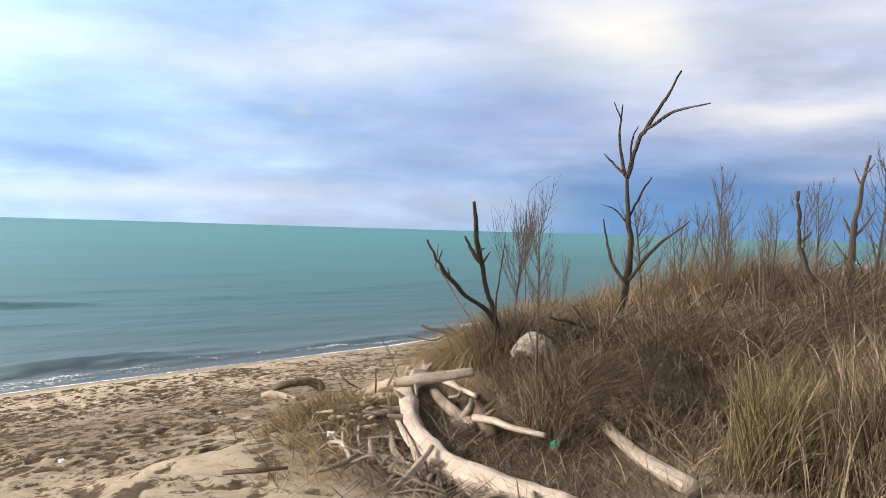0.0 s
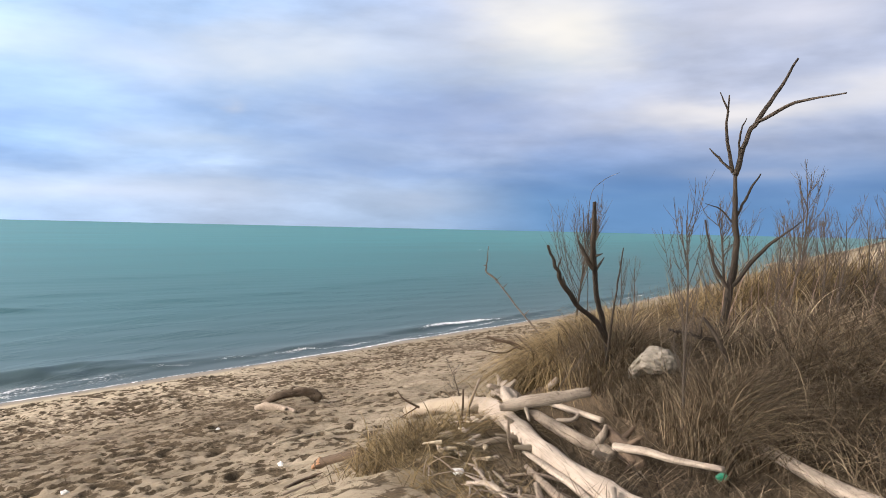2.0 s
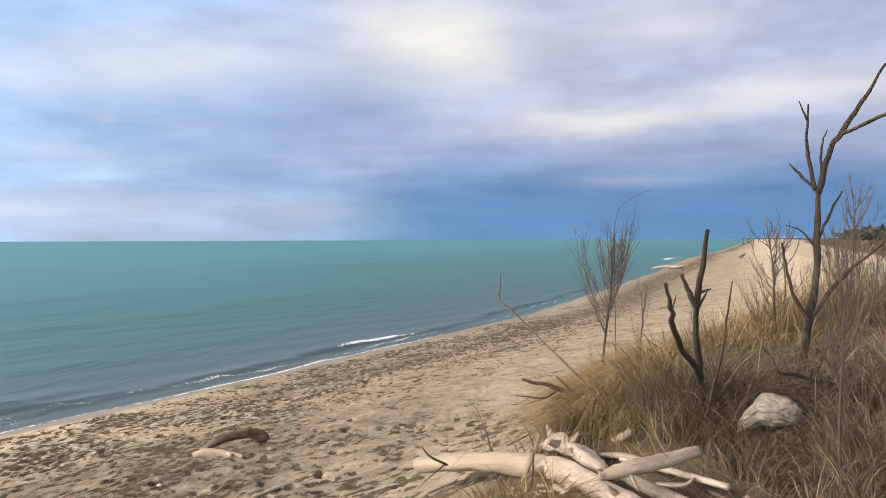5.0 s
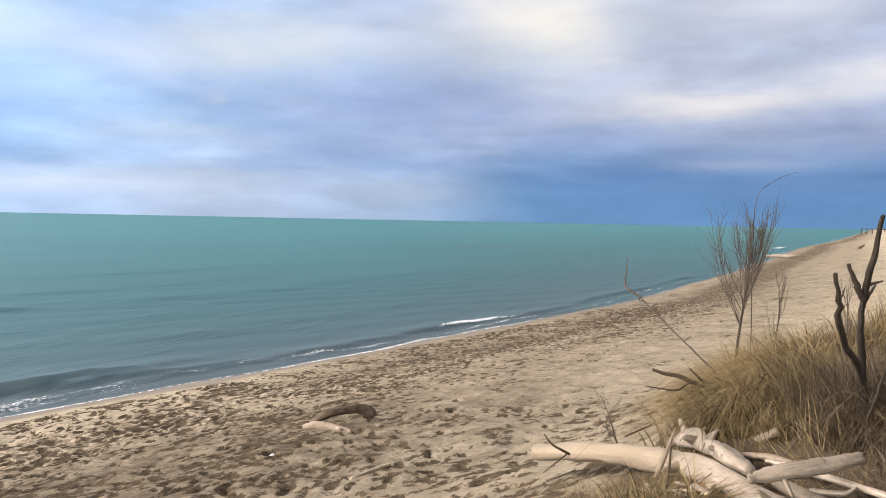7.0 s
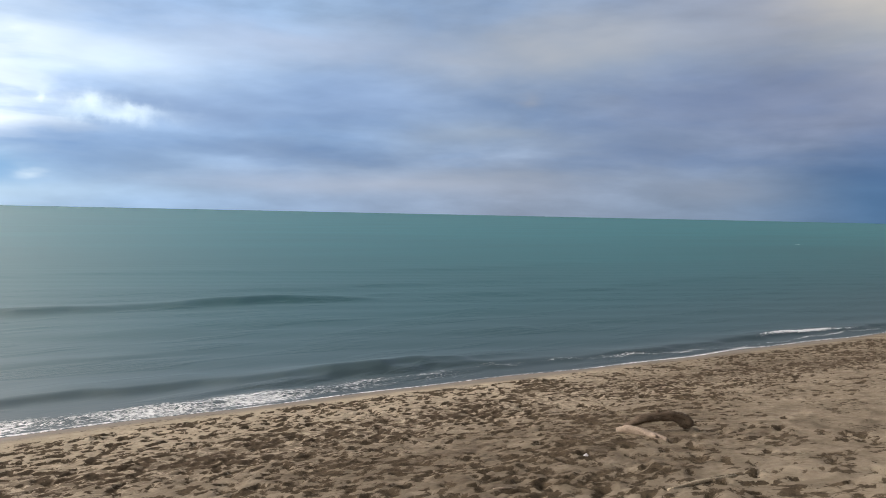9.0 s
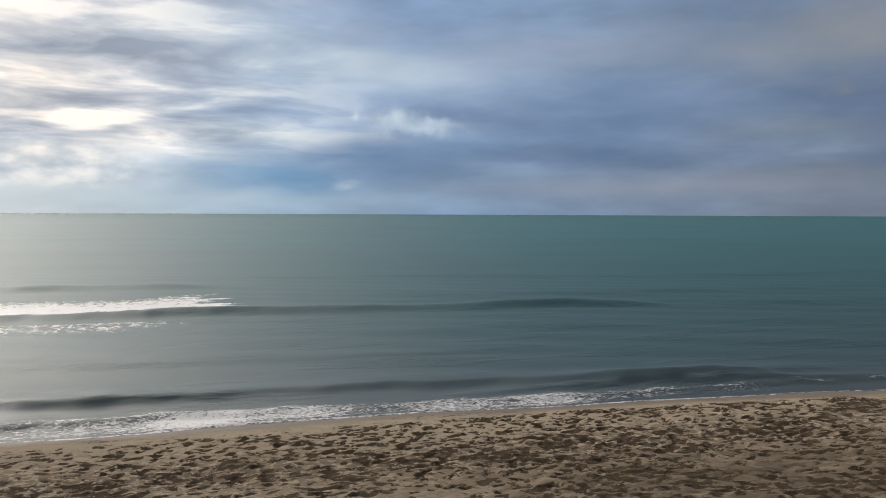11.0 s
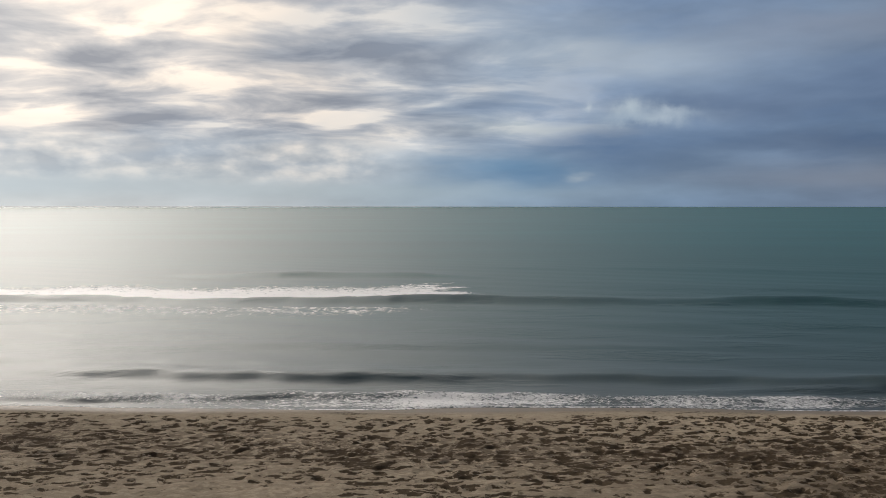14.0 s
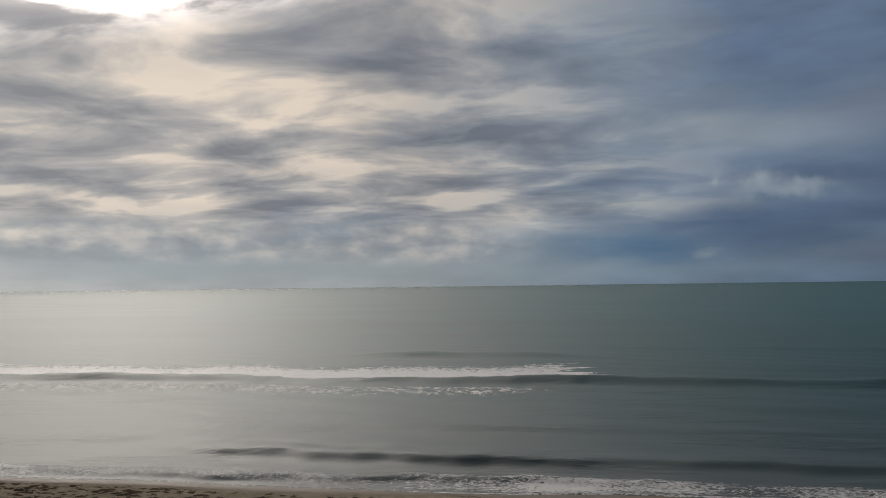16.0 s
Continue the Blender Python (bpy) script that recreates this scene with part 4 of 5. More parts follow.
def straw_mat():
    """Flattened dead grass and straw between the driftwood."""
    g = np.random.default_rng(33)
    n = 12000
    x, y = g.normal(3.95, 0.62, n), g.normal(-0.1, 0.75, n)
    x[::3], y[::3] = g.normal(3.7, 0.6, len(x[::3])), g.normal(-1.3, 0.5, len(x[::3]))
    ok = (x > 2.5) & (y < -2.68 + 0.95 * x + 0.1 * g.standard_normal(n)) & (y > x - 6.3) & ~((x > 3.95) & (y > 0.35) & (g.uniform(size=n) < 0.8))
    x, y = x[ok], y[ok]
    m = len(x)
    pale = y - 0.6 * x > -2.1
    for sel, mt, lab in ((pale, GOLD_GRASS, "pale flattened straw in front of the fallen tree"), (~pale, DRY_GRASS, "flattened dead brown grass between driftwood")):
        k = int(sel.sum())
        ob = blades("straw_mat", x[sel], y[sel], g.uniform(0.1, 0.36, k), g.uniform(0.6, 0.98, k), g.uniform(0.0, 0.5, k), mt, g, 0.0055, 3, (0, 0))
        tagged(ob, lab, "straw", kind="stuff")


straw_mat()


# ---- standing shrubs ----
def foot(x, y, sink=0.06):
    return (x, y, top(x, y) - sink)


def dead_shrub(name, base, trunk, branches, mt, label, category, radius, seed):
    """A bare shrub: trunk and branches through given places, thin at the ends."""
    ob = thing(name, base, label, category)
    g = np.random.default_rng(seed + 700)

    def crooked(pts, r):
        q = spline(pts, 3 * len(pts))
        q[1:-1] += g.standard_normal((len(q) - 2, 3)) * min(r * 0.2, 0.004)
        return q

    limb("trunk", ob, rel(crooked([base] + trunk, radius), base), [radius * 1.25, radius, radius * 0.85, radius * 0.65], mt, 9, 0.26, seed, n=26)
    for i, (pts, r) in enumerate(branches):
        limb("branch", ob, rel(crooked(pts, r), base), [r, r * 0.85, r * (0.5 if r > 0.015 else 0.35)], mt, 8, 0.3, seed + i + 1, n=max(10, 8 * len(pts)))
    return ob


dead_shrub("dead_sapling", foot(6.17, -0.5), [(6.24, -0.57, 3.86), (6.2, -0.62, 4.2), (6.12, -0.62, 4.46), (6.06, -0.62, 4.78)],
           [([(6.06, -0.62, 4.75), (6.08, -0.69, 5.03), (6.08, -0.76, 5.15), (6.1, -0.9, 5.38), (6.1, -1.02, 5.59)], 0.018),
            ([(6.08, -0.76, 5.14), (5.92, -1.02, 5.24), (5.72, -1.36, 5.26)], 0.012), ([(6.07, -0.6, 4.77), (6.05, -0.55, 5.06), (6.07, -0.56, 5.35)], 0.013),
            ([(6.06, -0.56, 5.22), (6.03, -0.5, 5.37)], 0.007), ([(6.06, -0.6, 4.78), (6.03, -0.5, 4.88), (6.0, -0.44, 4.95)], 0.011),
            ([(6.07, -0.64, 4.9), (6.09, -0.64, 5.06), (6.12, -0.68, 5.18)], 0.009), ([(6.13, -0.63, 4.45), (6.16, -0.7, 4.62), (6.2, -0.78, 4.77)], 0.011),
            ([(6.23, -0.58, 3.88), (6.18, -0.49, 4.03), (6.15, -0.43, 4.23), (6.14, -0.4, 4.42)], 0.014), ([(6.23, -0.6, 3.92), (6.27, -0.74, 4.13), (6.31, -0.9, 4.29), (6.35, -1.05, 4.42)], 0.014),
            ([(6.13, -0.6, 4.4), (6.08, -0.52, 4.5), (6.02, -0.42, 4.54)], 0.006)],
           DARK_BARK, "bare dark dead sapling with forked upper branches in the grass", "sapling", 0.024, 31)
dead_shrub("dead_shrub", foot(5.38, 0.06), [(5.3, 0.07, 3.45), (5.2, 0.08, 3.66), (5.1, 0.09, 3.85)],
           [([(5.1, 0.09, 3.83), (5.01, 0.09, 4.02), (4.86, 0.05, 4.25), (4.75, 0.01, 4.5)], 0.022), ([(5.0, 0.09, 4.04), (5.03, 0.03, 4.14)], 0.01),
            ([(4.97, 0.085, 4.06), (4.92, 0.12, 4.14), (4.87, 0.155, 4.25)], 0.016), ([(5.28, 0.07, 3.52), (5.1, 0.1, 3.7), (4.9, 0.15, 3.81), (4.72, 0.185, 3.94), (4.56, 0.185, 4.07), (4.45, 0.2, 4.22)], 0.018),
            ([(4.73, 0.18, 3.93), (4.72, 0.2, 4.02)], 0.009), ([(4.57, 0.185, 4.06), (4.58, 0.16, 4.15)], 0.007), ([(5.16, 0.04, 3.4), (5.0, -0.05, 3.77), (5.0, -0.08, 4.0), (5.0, -0.11, 4.21)], 0.008),
            ([(4.92, 0.07, 4.14), (4.9, 0.0, 4.17)], 0.008)],
           DARK_BARK, "blackened dead shrub with two stout broken limbs beside a sack", "shrub", 0.023, 51)
dead_shrub("dead_shrub", foot(5.98, -2.08), [(5.98, -2.1, 3.72), (6.0, -2.13, 3.9), (5.98, -2.04, 4.03)],
           [([(5.98, -2.05, 4.0), (5.97, -1.96, 4.2), (5.96, -1.94, 4.34), (5.96, -1.93, 4.64)], 0.02), ([(5.97, -1.97, 4.28), (5.99, -2.02, 4.35)], 0.008)],
           DARK_BARK, "crooked black dead limb standing in tall grass", "shrub", 0.024, 71)
dead_shrub("dead_sapling", foot(7.22, -2.1), [(7.21, -2.12, 3.8), (7.2, -2.13, 4.2), (7.21, -2.14, 4.45)],
           [([(7.21, -2.14, 4.42), (7.22, -2.19, 4.78), (7.22, -2.24, 5.0)], 0.018), ([(7.22, -2.19, 4.74), (7.21, -2.12, 4.9)], 0.008), ([(7.21, -2.12, 4.36), (7.19, -2.06, 4.5)], 0.012),
            ([(7.21, -2.14, 4.32), (7.22, -2.24, 4.46), (7.22, -2.3, 4.58)], 0.012), ([(7.21, -2.13, 4.1), (7.15, -2.0, 4.3)], 0.01), ([(7.22, -2.21, 4.85), (7.24, -2.28, 4.94)], 0.006)],
           TWIG, "greyish-brown broken-topped dead sapling on the dune", "sapling", 0.04, 81)
dead_shrub("dead_stub", foot(5.22, -0.8), [(5.2, -0.74, 3.52), (5.17, -0.69, 3.64), (5.15, -0.6, 3.77)], [], DARK_BARK, "short dark broken stub standing in the grass", "stub", 0.016, 91)
dead_shrub("dead_stub", foot(5.62, -0.82), [(5.52, -0.7, 3.55), (5.41, -0.54, 3.61), (5.29, -0.35, 3.66)], [([(5.41, -0.54, 3.61), (5.38, -0.55, 3.68)], 0.006)],
           DARK_BARK, "dark dead branch leaning out of the grass above a sack", "branch", 0.014, 93)
dead_shrub("dead_branch", foot(6.75, 0.75), [(6.55, 0.95, 3.16), (6.32, 1.17, 3.27), (6.19, 1.46, 3.36)],
           [([(6.4, 1.08, 3.22), (6.2, 1.2, 3.4)], 0.008), ([(6.25, 1.2, 3.28), (6.12, 1.28, 3.24), (5.95, 1.45, 3.28)], 0.007), ([(6.5, 1.0, 3.18), (6.32, 1.3, 3.2)], 0.006)],
           BROWN_WOOD, "brown dead branch jutting from the seaward grass", "branch", 0.02, 95)
leaning = [(6.57, 0.97, 3.2), (6.67, 1.18, 3.38), (6.8, 1.43, 3.56), (7.01, 1.77, 3.81)]
dead_shrub("leaning_stem", foot(6.45, 0.8), leaning,
           [([(7.01, 1.77, 3.81), (7.05, 1.9, 3.88), (7.1, 1.93, 3.93), (7.14, 1.93, 4.14)], 0.01), ([(6.98, 1.72, 3.78), (7.06, 1.8, 3.79), (7.12, 1.78, 3.84)], 0.005), ([(7.1, 1.93, 3.95), (7.16, 1.99, 3.94)], 0.005)]
           + [([(a + (c - a) * f, b + (d - b) * f, e + (h - e) * f), (a + (c - a) * f + 0.05 * k, b + (d - b) * f + 0.07 * k, e + (h - e) * f + 0.06)], 0.005)
              for (a, b, e), (c, d, h) in zip(leaning[:-1], leaning[1:]) for f, k in ((0.2, 1), (0.7, -1))],
           TWIG, "thin greyish-brown leaning stem with short side twigs", "stem", 0.009, 97)
dead_shrub("leaning_stem", foot(5.34, 0.5), [(5.26, 0.38, 3.24), (5.16, 0.26, 3.36), (5.07, 0.1, 3.56)], [], TWIG, "thin straight brown stem leaning on a dead shrub", "stem", 0.005, 98)


def sapling(base, height, lean, count, seed, label, spread=0.35, radius=0.014, start=0.3, reach=1.0, vase=False):
    """A thin bare sapling: a stem and many fine upswept branches, each with its twigs."""
    g = np.random.default_rng(seed)
    ob = thing("bare_sapling", base, label, "sapling", "bare saplings on the dune")
    tip = np.array([lean[0], lean[1], height])
    stem = [np.zeros(3), tip * 0.35 + [0.015, 0.01, 0], tip * 0.7 - [0.012, 0.015, 0], tip]
    limb("stem", ob, stem, [radius, radius * 0.8, radius * 0.5, radius * 0.2], TWIG, 7, 0.1, seed, n=14)
    line = spline(stem, 60)
    count = int(count * 1.5)
    bits = []
    for i in range(count):
        f = start + ((0.82 if vase else 0.96) - start) * (i + g.uniform(0, 1)) / count
        a = g.uniform(0, 2 * np.pi)
        p = line[int(f * 59)]
        L = height * g.uniform(0.7, 1.1) * (1.02 - f) if vase else reach * height * g.uniform(0.16, 0.36) * (1.15 - 0.6 * f)
        d = np.array([np.cos(a), np.sin(a), 0]) * spread * g.uniform(0.7, 1.4)
        q = [p, p + L * (d * 0.7 + [0, 0, 0.45]), p + L * (d * 1.05 + [0, 0, 1.0])]
        br = new("branch", mesh_of("branch", *tube_data(q, [radius * 0.26, radius * 0.17, radius * 0.08], 5, 6)[:2], TWIG, True, tube_data(q, [radius * 0.26, radius * 0.17, radius * 0.08], 5, 6)[2]))
        br.parent = ob
        bl = spline(q, 20)
        for k in range(g.integers(6, 11)):
            b = bl[g.integers(5, 18)]
            e = g.standard_normal(3) * 0.28
            t2 = b + L * g.uniform(0.2, 0.42) * np.array([d[0] * 0.5 + e[0], d[1] * 0.5 + e[1], 0.8])
            bits.append(tube_data([b, (b + t2) / 2 + e * 0.012, t2], [radius * 0.12, radius * 0.09, radius * 0.05], 4, 4, cap=False))
    V, F, U = joined(bits)
    tw = new("twig_spray", mesh_of("twig_spray", V, F, TWIG, True, U))
    tw.parent = ob
    tagged(tw, kind="stuff")
    return ob


for x, y, h, lx, ly, n, sd, sp, rad, st, lab in (
        (7.22, 1.05, 1.6, 0.05, -0.12, 26, 101, 0.27, 0.014, 0.42, "tall bare sapling with a curling tip at the dune's edge"),
        (4.55, -0.64, 1.42, 0.0, 0.03, 18, 102, 0.28, 0.011, 0.3, "slender bare sapling beside the dark dead shrub"),
        (7.5, -0.95, 1.35, 0.05, -0.03, 22, 103, 0.36, 0.013, 0.25, "bushy bare sapling on the dune crest"),
        (7.2, -0.42, 1.15, -0.15, 0.1, 26, 104, 0.62, 0.015, 0.1, "bare sapling with fine grey twigs on the dune"),
        (6.75, -0.85, 1.0, 0.04, 0.0, 16, 105, 0.34, 0.011, 0.2, "low bare sapling behind the dead forked one"),
        (7.0, -1.2, 0.95, 0.0, 0.05, 16, 106, 0.36, 0.011, 0.2, "low twiggy sapling among the grass"),
        (7.85, 0.78, 0.95, 0.06, 0.0, 9, 107, 0.25, 0.009, 0.3, "small bare sapling at the grass edge"),
        (7.4, -2.3, 1.25, 0.0, -0.05, 20, 108, 0.36, 0.013, 0.2, "dense bare sapling beside a broken one"),
        (7.1, -1.9, 1.05, 0.02, 0.03, 18, 109, 0.36, 0.012, 0.2, "grey twiggy sapling in the high grass"),
        (6.6, -2.7, 1.25, 0.0, -0.04, 18, 110, 0.34, 0.012, 0.2, "bare sapling in the thick of the dune grass"),
        (8.1, -1.6, 1.0, 0.03, 0.0, 16, 111, 0.36, 0.012, 0.2, "bare sapling low on the dune top"),
        (6.2, 1.62, 0.6, -0.05, 0.22, 9, 113, 0.75, 0.009, 0.08, "small spreading bare twiggy shrub on the sand edge"),
        (6.3, 0.2, 0.85, 0.05, 0.0, 8, 112, 0.2, 0.008, 0.3, "thin sparse sapling behind the driftwood")):
    sapling(foot(x, y), h, (lx, ly), n, sd, lab, sp, rad, st, 1.15, sd == 101)
tip_base = foot(7.27, 0.93)
dead_shrub("curled_stem", tip_base, [(7.3, 0.92, 3.6), (7.29, 0.93, 4.1), (7.27, 0.92, 4.6)], [([(7.27, 0.92, 4.59), (7.26, 0.88, 4.72), (7.22, 0.74, 4.82), (7.17, 0.6, 4.87)], 0.003)], TWIG, "thin curling stem in a bare sapling's crown", "stem", 0.004, 139)
gs = np.random.default_rng(140)
for i, (x, y) in enumerate([(6.5, -0.95), (7.3, -1.5), (6.7, -1.6), (7.7, -2.6), (6.9, -3.1), (6.2, -2.5), (8.6, -1.1), (6.4, -1.3), (7.9, -0.5), (7.6, -0.9), (8.3, -0.8)]):
    sapling(foot(x, y), gs.uniform(0.8, 1.2), (gs.normal(0, 0.08), gs.normal(0, 0.08)), 13, 141 + i, "low bare grey-brown shrub standing in the dune grass", 0.4, 0.01, 0.12, 1.3)


# ---- driftwood ----
def driftwood(name, pts, radii, mt, label, seed, wob=0.14, sides=14, category="driftwood", group="", stubs=(), n=None):
    base = tuple(np.min(np.array(pts), axis=0) * [0, 0, 1] + np.mean(np.array(pts), axis=0) * [1, 1, 0])
    ob = thing(name, base, label, category, group)
    limb("stem", ob, rel(pts, base), radii, mt, sides, wob, seed, n=n)
    for i, (q, r) in enumerate(stubs):
        limb("stub", ob, rel(q, base), r, mt, 8, 0.22, seed + 5 + i)
    return ob


driftwood("fallen_tree", [(6.63, 2.52, 2.47), (6.15, 1.92, 2.68), (5.66, 1.36, 2.85), (5.17, 0.9, 2.97), (4.68, 0.49, 3.0), (4.21, 0.12, 3.02), (3.78, -0.27, 3.03), (3.46, -0.66, 3.03), (3.24, -1.12, 3.06), (3.04, -1.59, 3.07)],
          [0.07, 0.078, 0.078, 0.07, 0.064, 0.06, 0.06, 0.062, 0.07, 0.08], SANDED_WOOD, "long pale bleached tree trunk lying on the dune edge", 201, 0.16, 28,
          stubs=[([(4.5, 0.38, 3.0), (4.4, 0.5, 2.97), (4.32, 0.6, 2.96)], [0.03, 0.022, 0.008]), ([(4.2, 0.14, 3.02), (4.1, 0.24, 3.04)], [0.03, 0.01]), ([(4.42, 0.33, 3.0), (4.3, 0.46, 3.04)], [0.024, 0.006]),
                 ([(3.42, -0.72, 3.03), (3.34, -0.64, 3.07)], [0.035, 0.015]), ([(5.3, 1.02, 2.95), (5.16, 1.14, 2.93)], [0.045, 0.015]), ([(4.62, 0.46, 3.02), (4.55, 0.52, 3.1)], [0.026, 0.008])], n=90)
driftwood("driftwood_log", [(5.16, 0.6, 2.98), (5.0, 0.46, 3.01), (4.64, 0.08, 3.01), (4.37, -0.27, 3.01)], [0.032, 0.038, 0.038, 0.032], MOTTLED_WOOD, "pale forked log half under twigs beside the trunk", 211, 0.16,
          stubs=[([(4.45, -0.12, 3.0), (4.47, -0.18, 3.1), (4.44, -0.2, 3.16)], [0.032, 0.024, 0.01]), ([(4.3, -0.26, 3.0), (4.22, -0.2, 3.05)], [0.032, 0.015])])
driftwood("driftwood_branch", [(4.36, -0.28, 3.06), (4.25, -0.5, 3.09), (4.18, -0.66, 3.09), (4.07, -0.94, 3.11)], [0.024, 0.022, 0.02, 0.017], BLEACHED, "pale bleached branch with a rounded end", 215, 0.1)
driftwood("driftwood_knot", [(4.52, -0.18, 3.12), (4.38, -0.34, 3.06), (4.27, -0.46, 2.98)], [0.025, 0.045, 0.03], BROWN_WOOD, "dark brown knotted wood between pale branches", 217, 0.4,
          stubs=[([(4.38, -0.34, 3.06), (4.36, -0.44, 3.14)], [0.03, 0.01]), ([(4.42, -0.3, 3.08), (4.5, -0.36, 3.16)], [0.025, 0.008]), ([(4.3, -0.42, 3.0), (4.18, -0.4, 2.98)], [0.03, 0.012])])
driftwood("driftwood_branch", [(4.7, -0.02, 2.98), (4.45, -0.32, 2.98), (4.2, -0.5, 2.95)], [0.02, 0.024, 0.016], GREY_WOOD, "grey branch under a knotted log", 218, 0.2)
driftwood("driftwood_stick", [(5.1, 0.1, 3.06), (4.86, 0.02, 3.05), (4.6, -0.14, 3.07)], [0.012, 0.016, 0.01], BROWN_WOOD, "dark stick between pale logs", 216, 0.2)
driftwood("driftwood_stick", [(4.95, 0.3, 3.02), (4.82, 0.14, 3.07), (4.76, 0.08, 3.13)], [0.014, 0.016, 0.008], BLEACHED, "short white splinter poking up between logs", 214, 0.2)
driftwood("driftwood_log", [(4.59, 0.57, 3.14), (4.64, 0.47, 3.16), (4.71, 0.34, 3.19), (4.8, 0.2, 3.22), (4.9, 0.06, 3.25)], [0.026, 0.036, 0.036, 0.034, 0.031], MOTTLED_WOOD, "split grey log lying across the pale trunk", 219, 0.24,
          stubs=[([(4.62, 0.52, 3.15), (4.58, 0.58, 3.18)], [0.012, 0.003]), ([(4.74, 0.32, 3.19), (4.72, 0.3, 3.24)], [0.01, 0.003]), ([(4.66, 0.42, 3.16), (4.6, 0.36, 3.08)], [0.02, 0.008])], n=34)
driftwood("driftwood_branch", [(5.2, 0.55, 3.08), (4.98, 0.3, 3.11), (4.67, -0.1, 3.13)], [0.016, 0.02, 0.017], BLEACHED, "slim pale branch poking from under the split log", 221, 0.12)
driftwood("driftwood_root", [(5.95, 1.24, 2.92), (5.75, 1.1, 3.0), (5.5, 0.95, 3.05), (5.2, 0.78, 3.08), (4.92, 0.6, 3.08)], [0.04, 0.062, 0.05, 0.064, 0.03], BLEACHED, "knobbly whitish root stump on the trunk's far side", 223, 0.42, 16,
          stubs=[([(5.8, 1.12, 3.0), (5.84, 1.18, 3.1)], [0.04, 0.012]), ([(5.5, 0.94, 3.05), (5.54, 0.88, 3.14)], [0.035, 0.01]), ([(5.6, 1.0, 3.03), (5.46, 1.08, 3.08)], [0.04, 0.02]), ([(5.25, 0.8, 3.08), (5.16, 0.88, 3.12)], [0.03, 0.01]),
                 ([(5.7, 1.06, 3.02), (5.84, 1.0, 3.06)], [0.035, 0.015])], n=44)
driftwood("driftwood_twig", [(5.95, 2.0, 2.7), (5.85, 2.1, 2.78), (5.82, 2.16, 2.86)], [0.01, 0.008, 0.004], BROWN_WOOD, "thin dark twig on the bleached trunk", 224, 0.2,
          stubs=[([(5.9, 2.04, 2.74), (5.78, 2.02, 2.78)], [0.006, 0.003]), ([(5.94, 2.02, 2.7), (5.72, 2.12, 2.6)], [0.007, 0.003])])
driftwood("driftwood_stick", [(5.82, 0.84, 2.95), (5.7, 0.72, 3.03), (5.51, 0.53, 3.18)], [0.02, 0.026, 0.024], BLEACHED, "short pale stick standing out of the wood heap", 225, 0.15)
driftwood("driftwood_stick", [(5.4, 0.85, 3.02), (5.2, 0.5, 3.1), (5.05, 0.25, 3.06)], [0.016, 0.018, 0.012], GREY_WOOD, "thin grey stick in the wood heap", 226, 0.12)
driftwood("driftwood_stick", [(5.27, 1.2, 2.84), (5.32, 1.15, 3.0), (5.37, 1.11, 3.15)], [0.015, 0.013, 0.008], GREY_WOOD, "brown stick standing upright beside the trunk", 227, 0.15)
driftwood("driftwood_stick", [(5.02, 1.08, 2.86), (5.0, 1.06, 3.02), (4.98, 1.05, 3.14)], [0.01, 0.008, 0.005], BROWN_WOOD, "short thin twig standing beside the trunk", 228, 0.15)
driftwood("driftwood_branch", [(4.42, 0.36, 2.84), (4.3, 0.36, 3.0), (4.22, 0.34, 3.16)], [0.011, 0.013, 0.008], GREY_WOOD, "grey branch leaning up against the trunk", 229, 0.15)
driftwood("birch_pole", [(4.67, -1.0, top(4.67, -1.0) + 0.03), (4.1, -1.5, top(4.1, -1.5) + 0.06), (3.45, -1.98, top(3.45, -1.98) + 0.05)], [0.034, 0.04, 0.046], BLEACHED, "smooth pale pole lying in the grass", 237, 0.05)
driftwood("beach_log", [(10.27, 7.8, top(10.27, 7.8) + 0.04), (10.36, 7.66, 1.27), (10.52, 7.48, 1.36), (10.74, 7.26, 1.4), (10.9, 7.1, 1.36), (10.96, 7.02, 1.26)], [0.04, 0.06, 0.066, 0.078, 0.085, 0.05], MOTTLED_BARK, "arched brown driftwood log resting on trodden sand", 241, 0.5, 18,
          stubs=[([(10.9, 7.1, 1.3), (10.98, 7.06, 1.17)], [0.07, 0.04]), ([(10.6, 7.4, 1.42), (10.62, 7.36, 1.5)], [0.04, 0.02])], n=44)
driftwood("beach_branch", [(10.24, 7.84, top(10.24, 7.84) + 0.04), (10.22, 7.5, top(10.22, 7.5) + 0.06), (10.13, 7.15, top(10.13, 7.15) + 0.05), (10.02, 6.8, top(10.02, 6.8) + 0.02)], [0.05, 0.06, 0.05, 0.02], GREY_WOOD, "light brown split branch at the foot of an arched log", 243, 0.34, 14,
          stubs=[([(10.12, 7.12, top(10.12, 7.12) + 0.06), (9.98, 6.96, top(9.98, 6.96) + 0.05)], [0.035, 0.012])], n=34)
driftwood("beach_log", [(6.1, 3.26, top(6.1, 3.26) + 0.04), (6.15, 3.03, top(6.15, 3.03) + 0.055), (6.2, 2.78, top(6.2, 2.78) + 0.05)], [0.05, 0.066, 0.058], BROWN_WOOD, "short brown log with a reddish broken end on sand", 245, 0.14, 16, n=18)
driftwood("broken_bark", [(6.09, 3.3, top(6.09, 3.3) + 0.03), (6.1, 3.2, top(6.1, 3.2) + 0.07)], [0.03, 0.05], BARE_CORE, "reddish broken wood at the end of a log", 246, 0.2, 10)
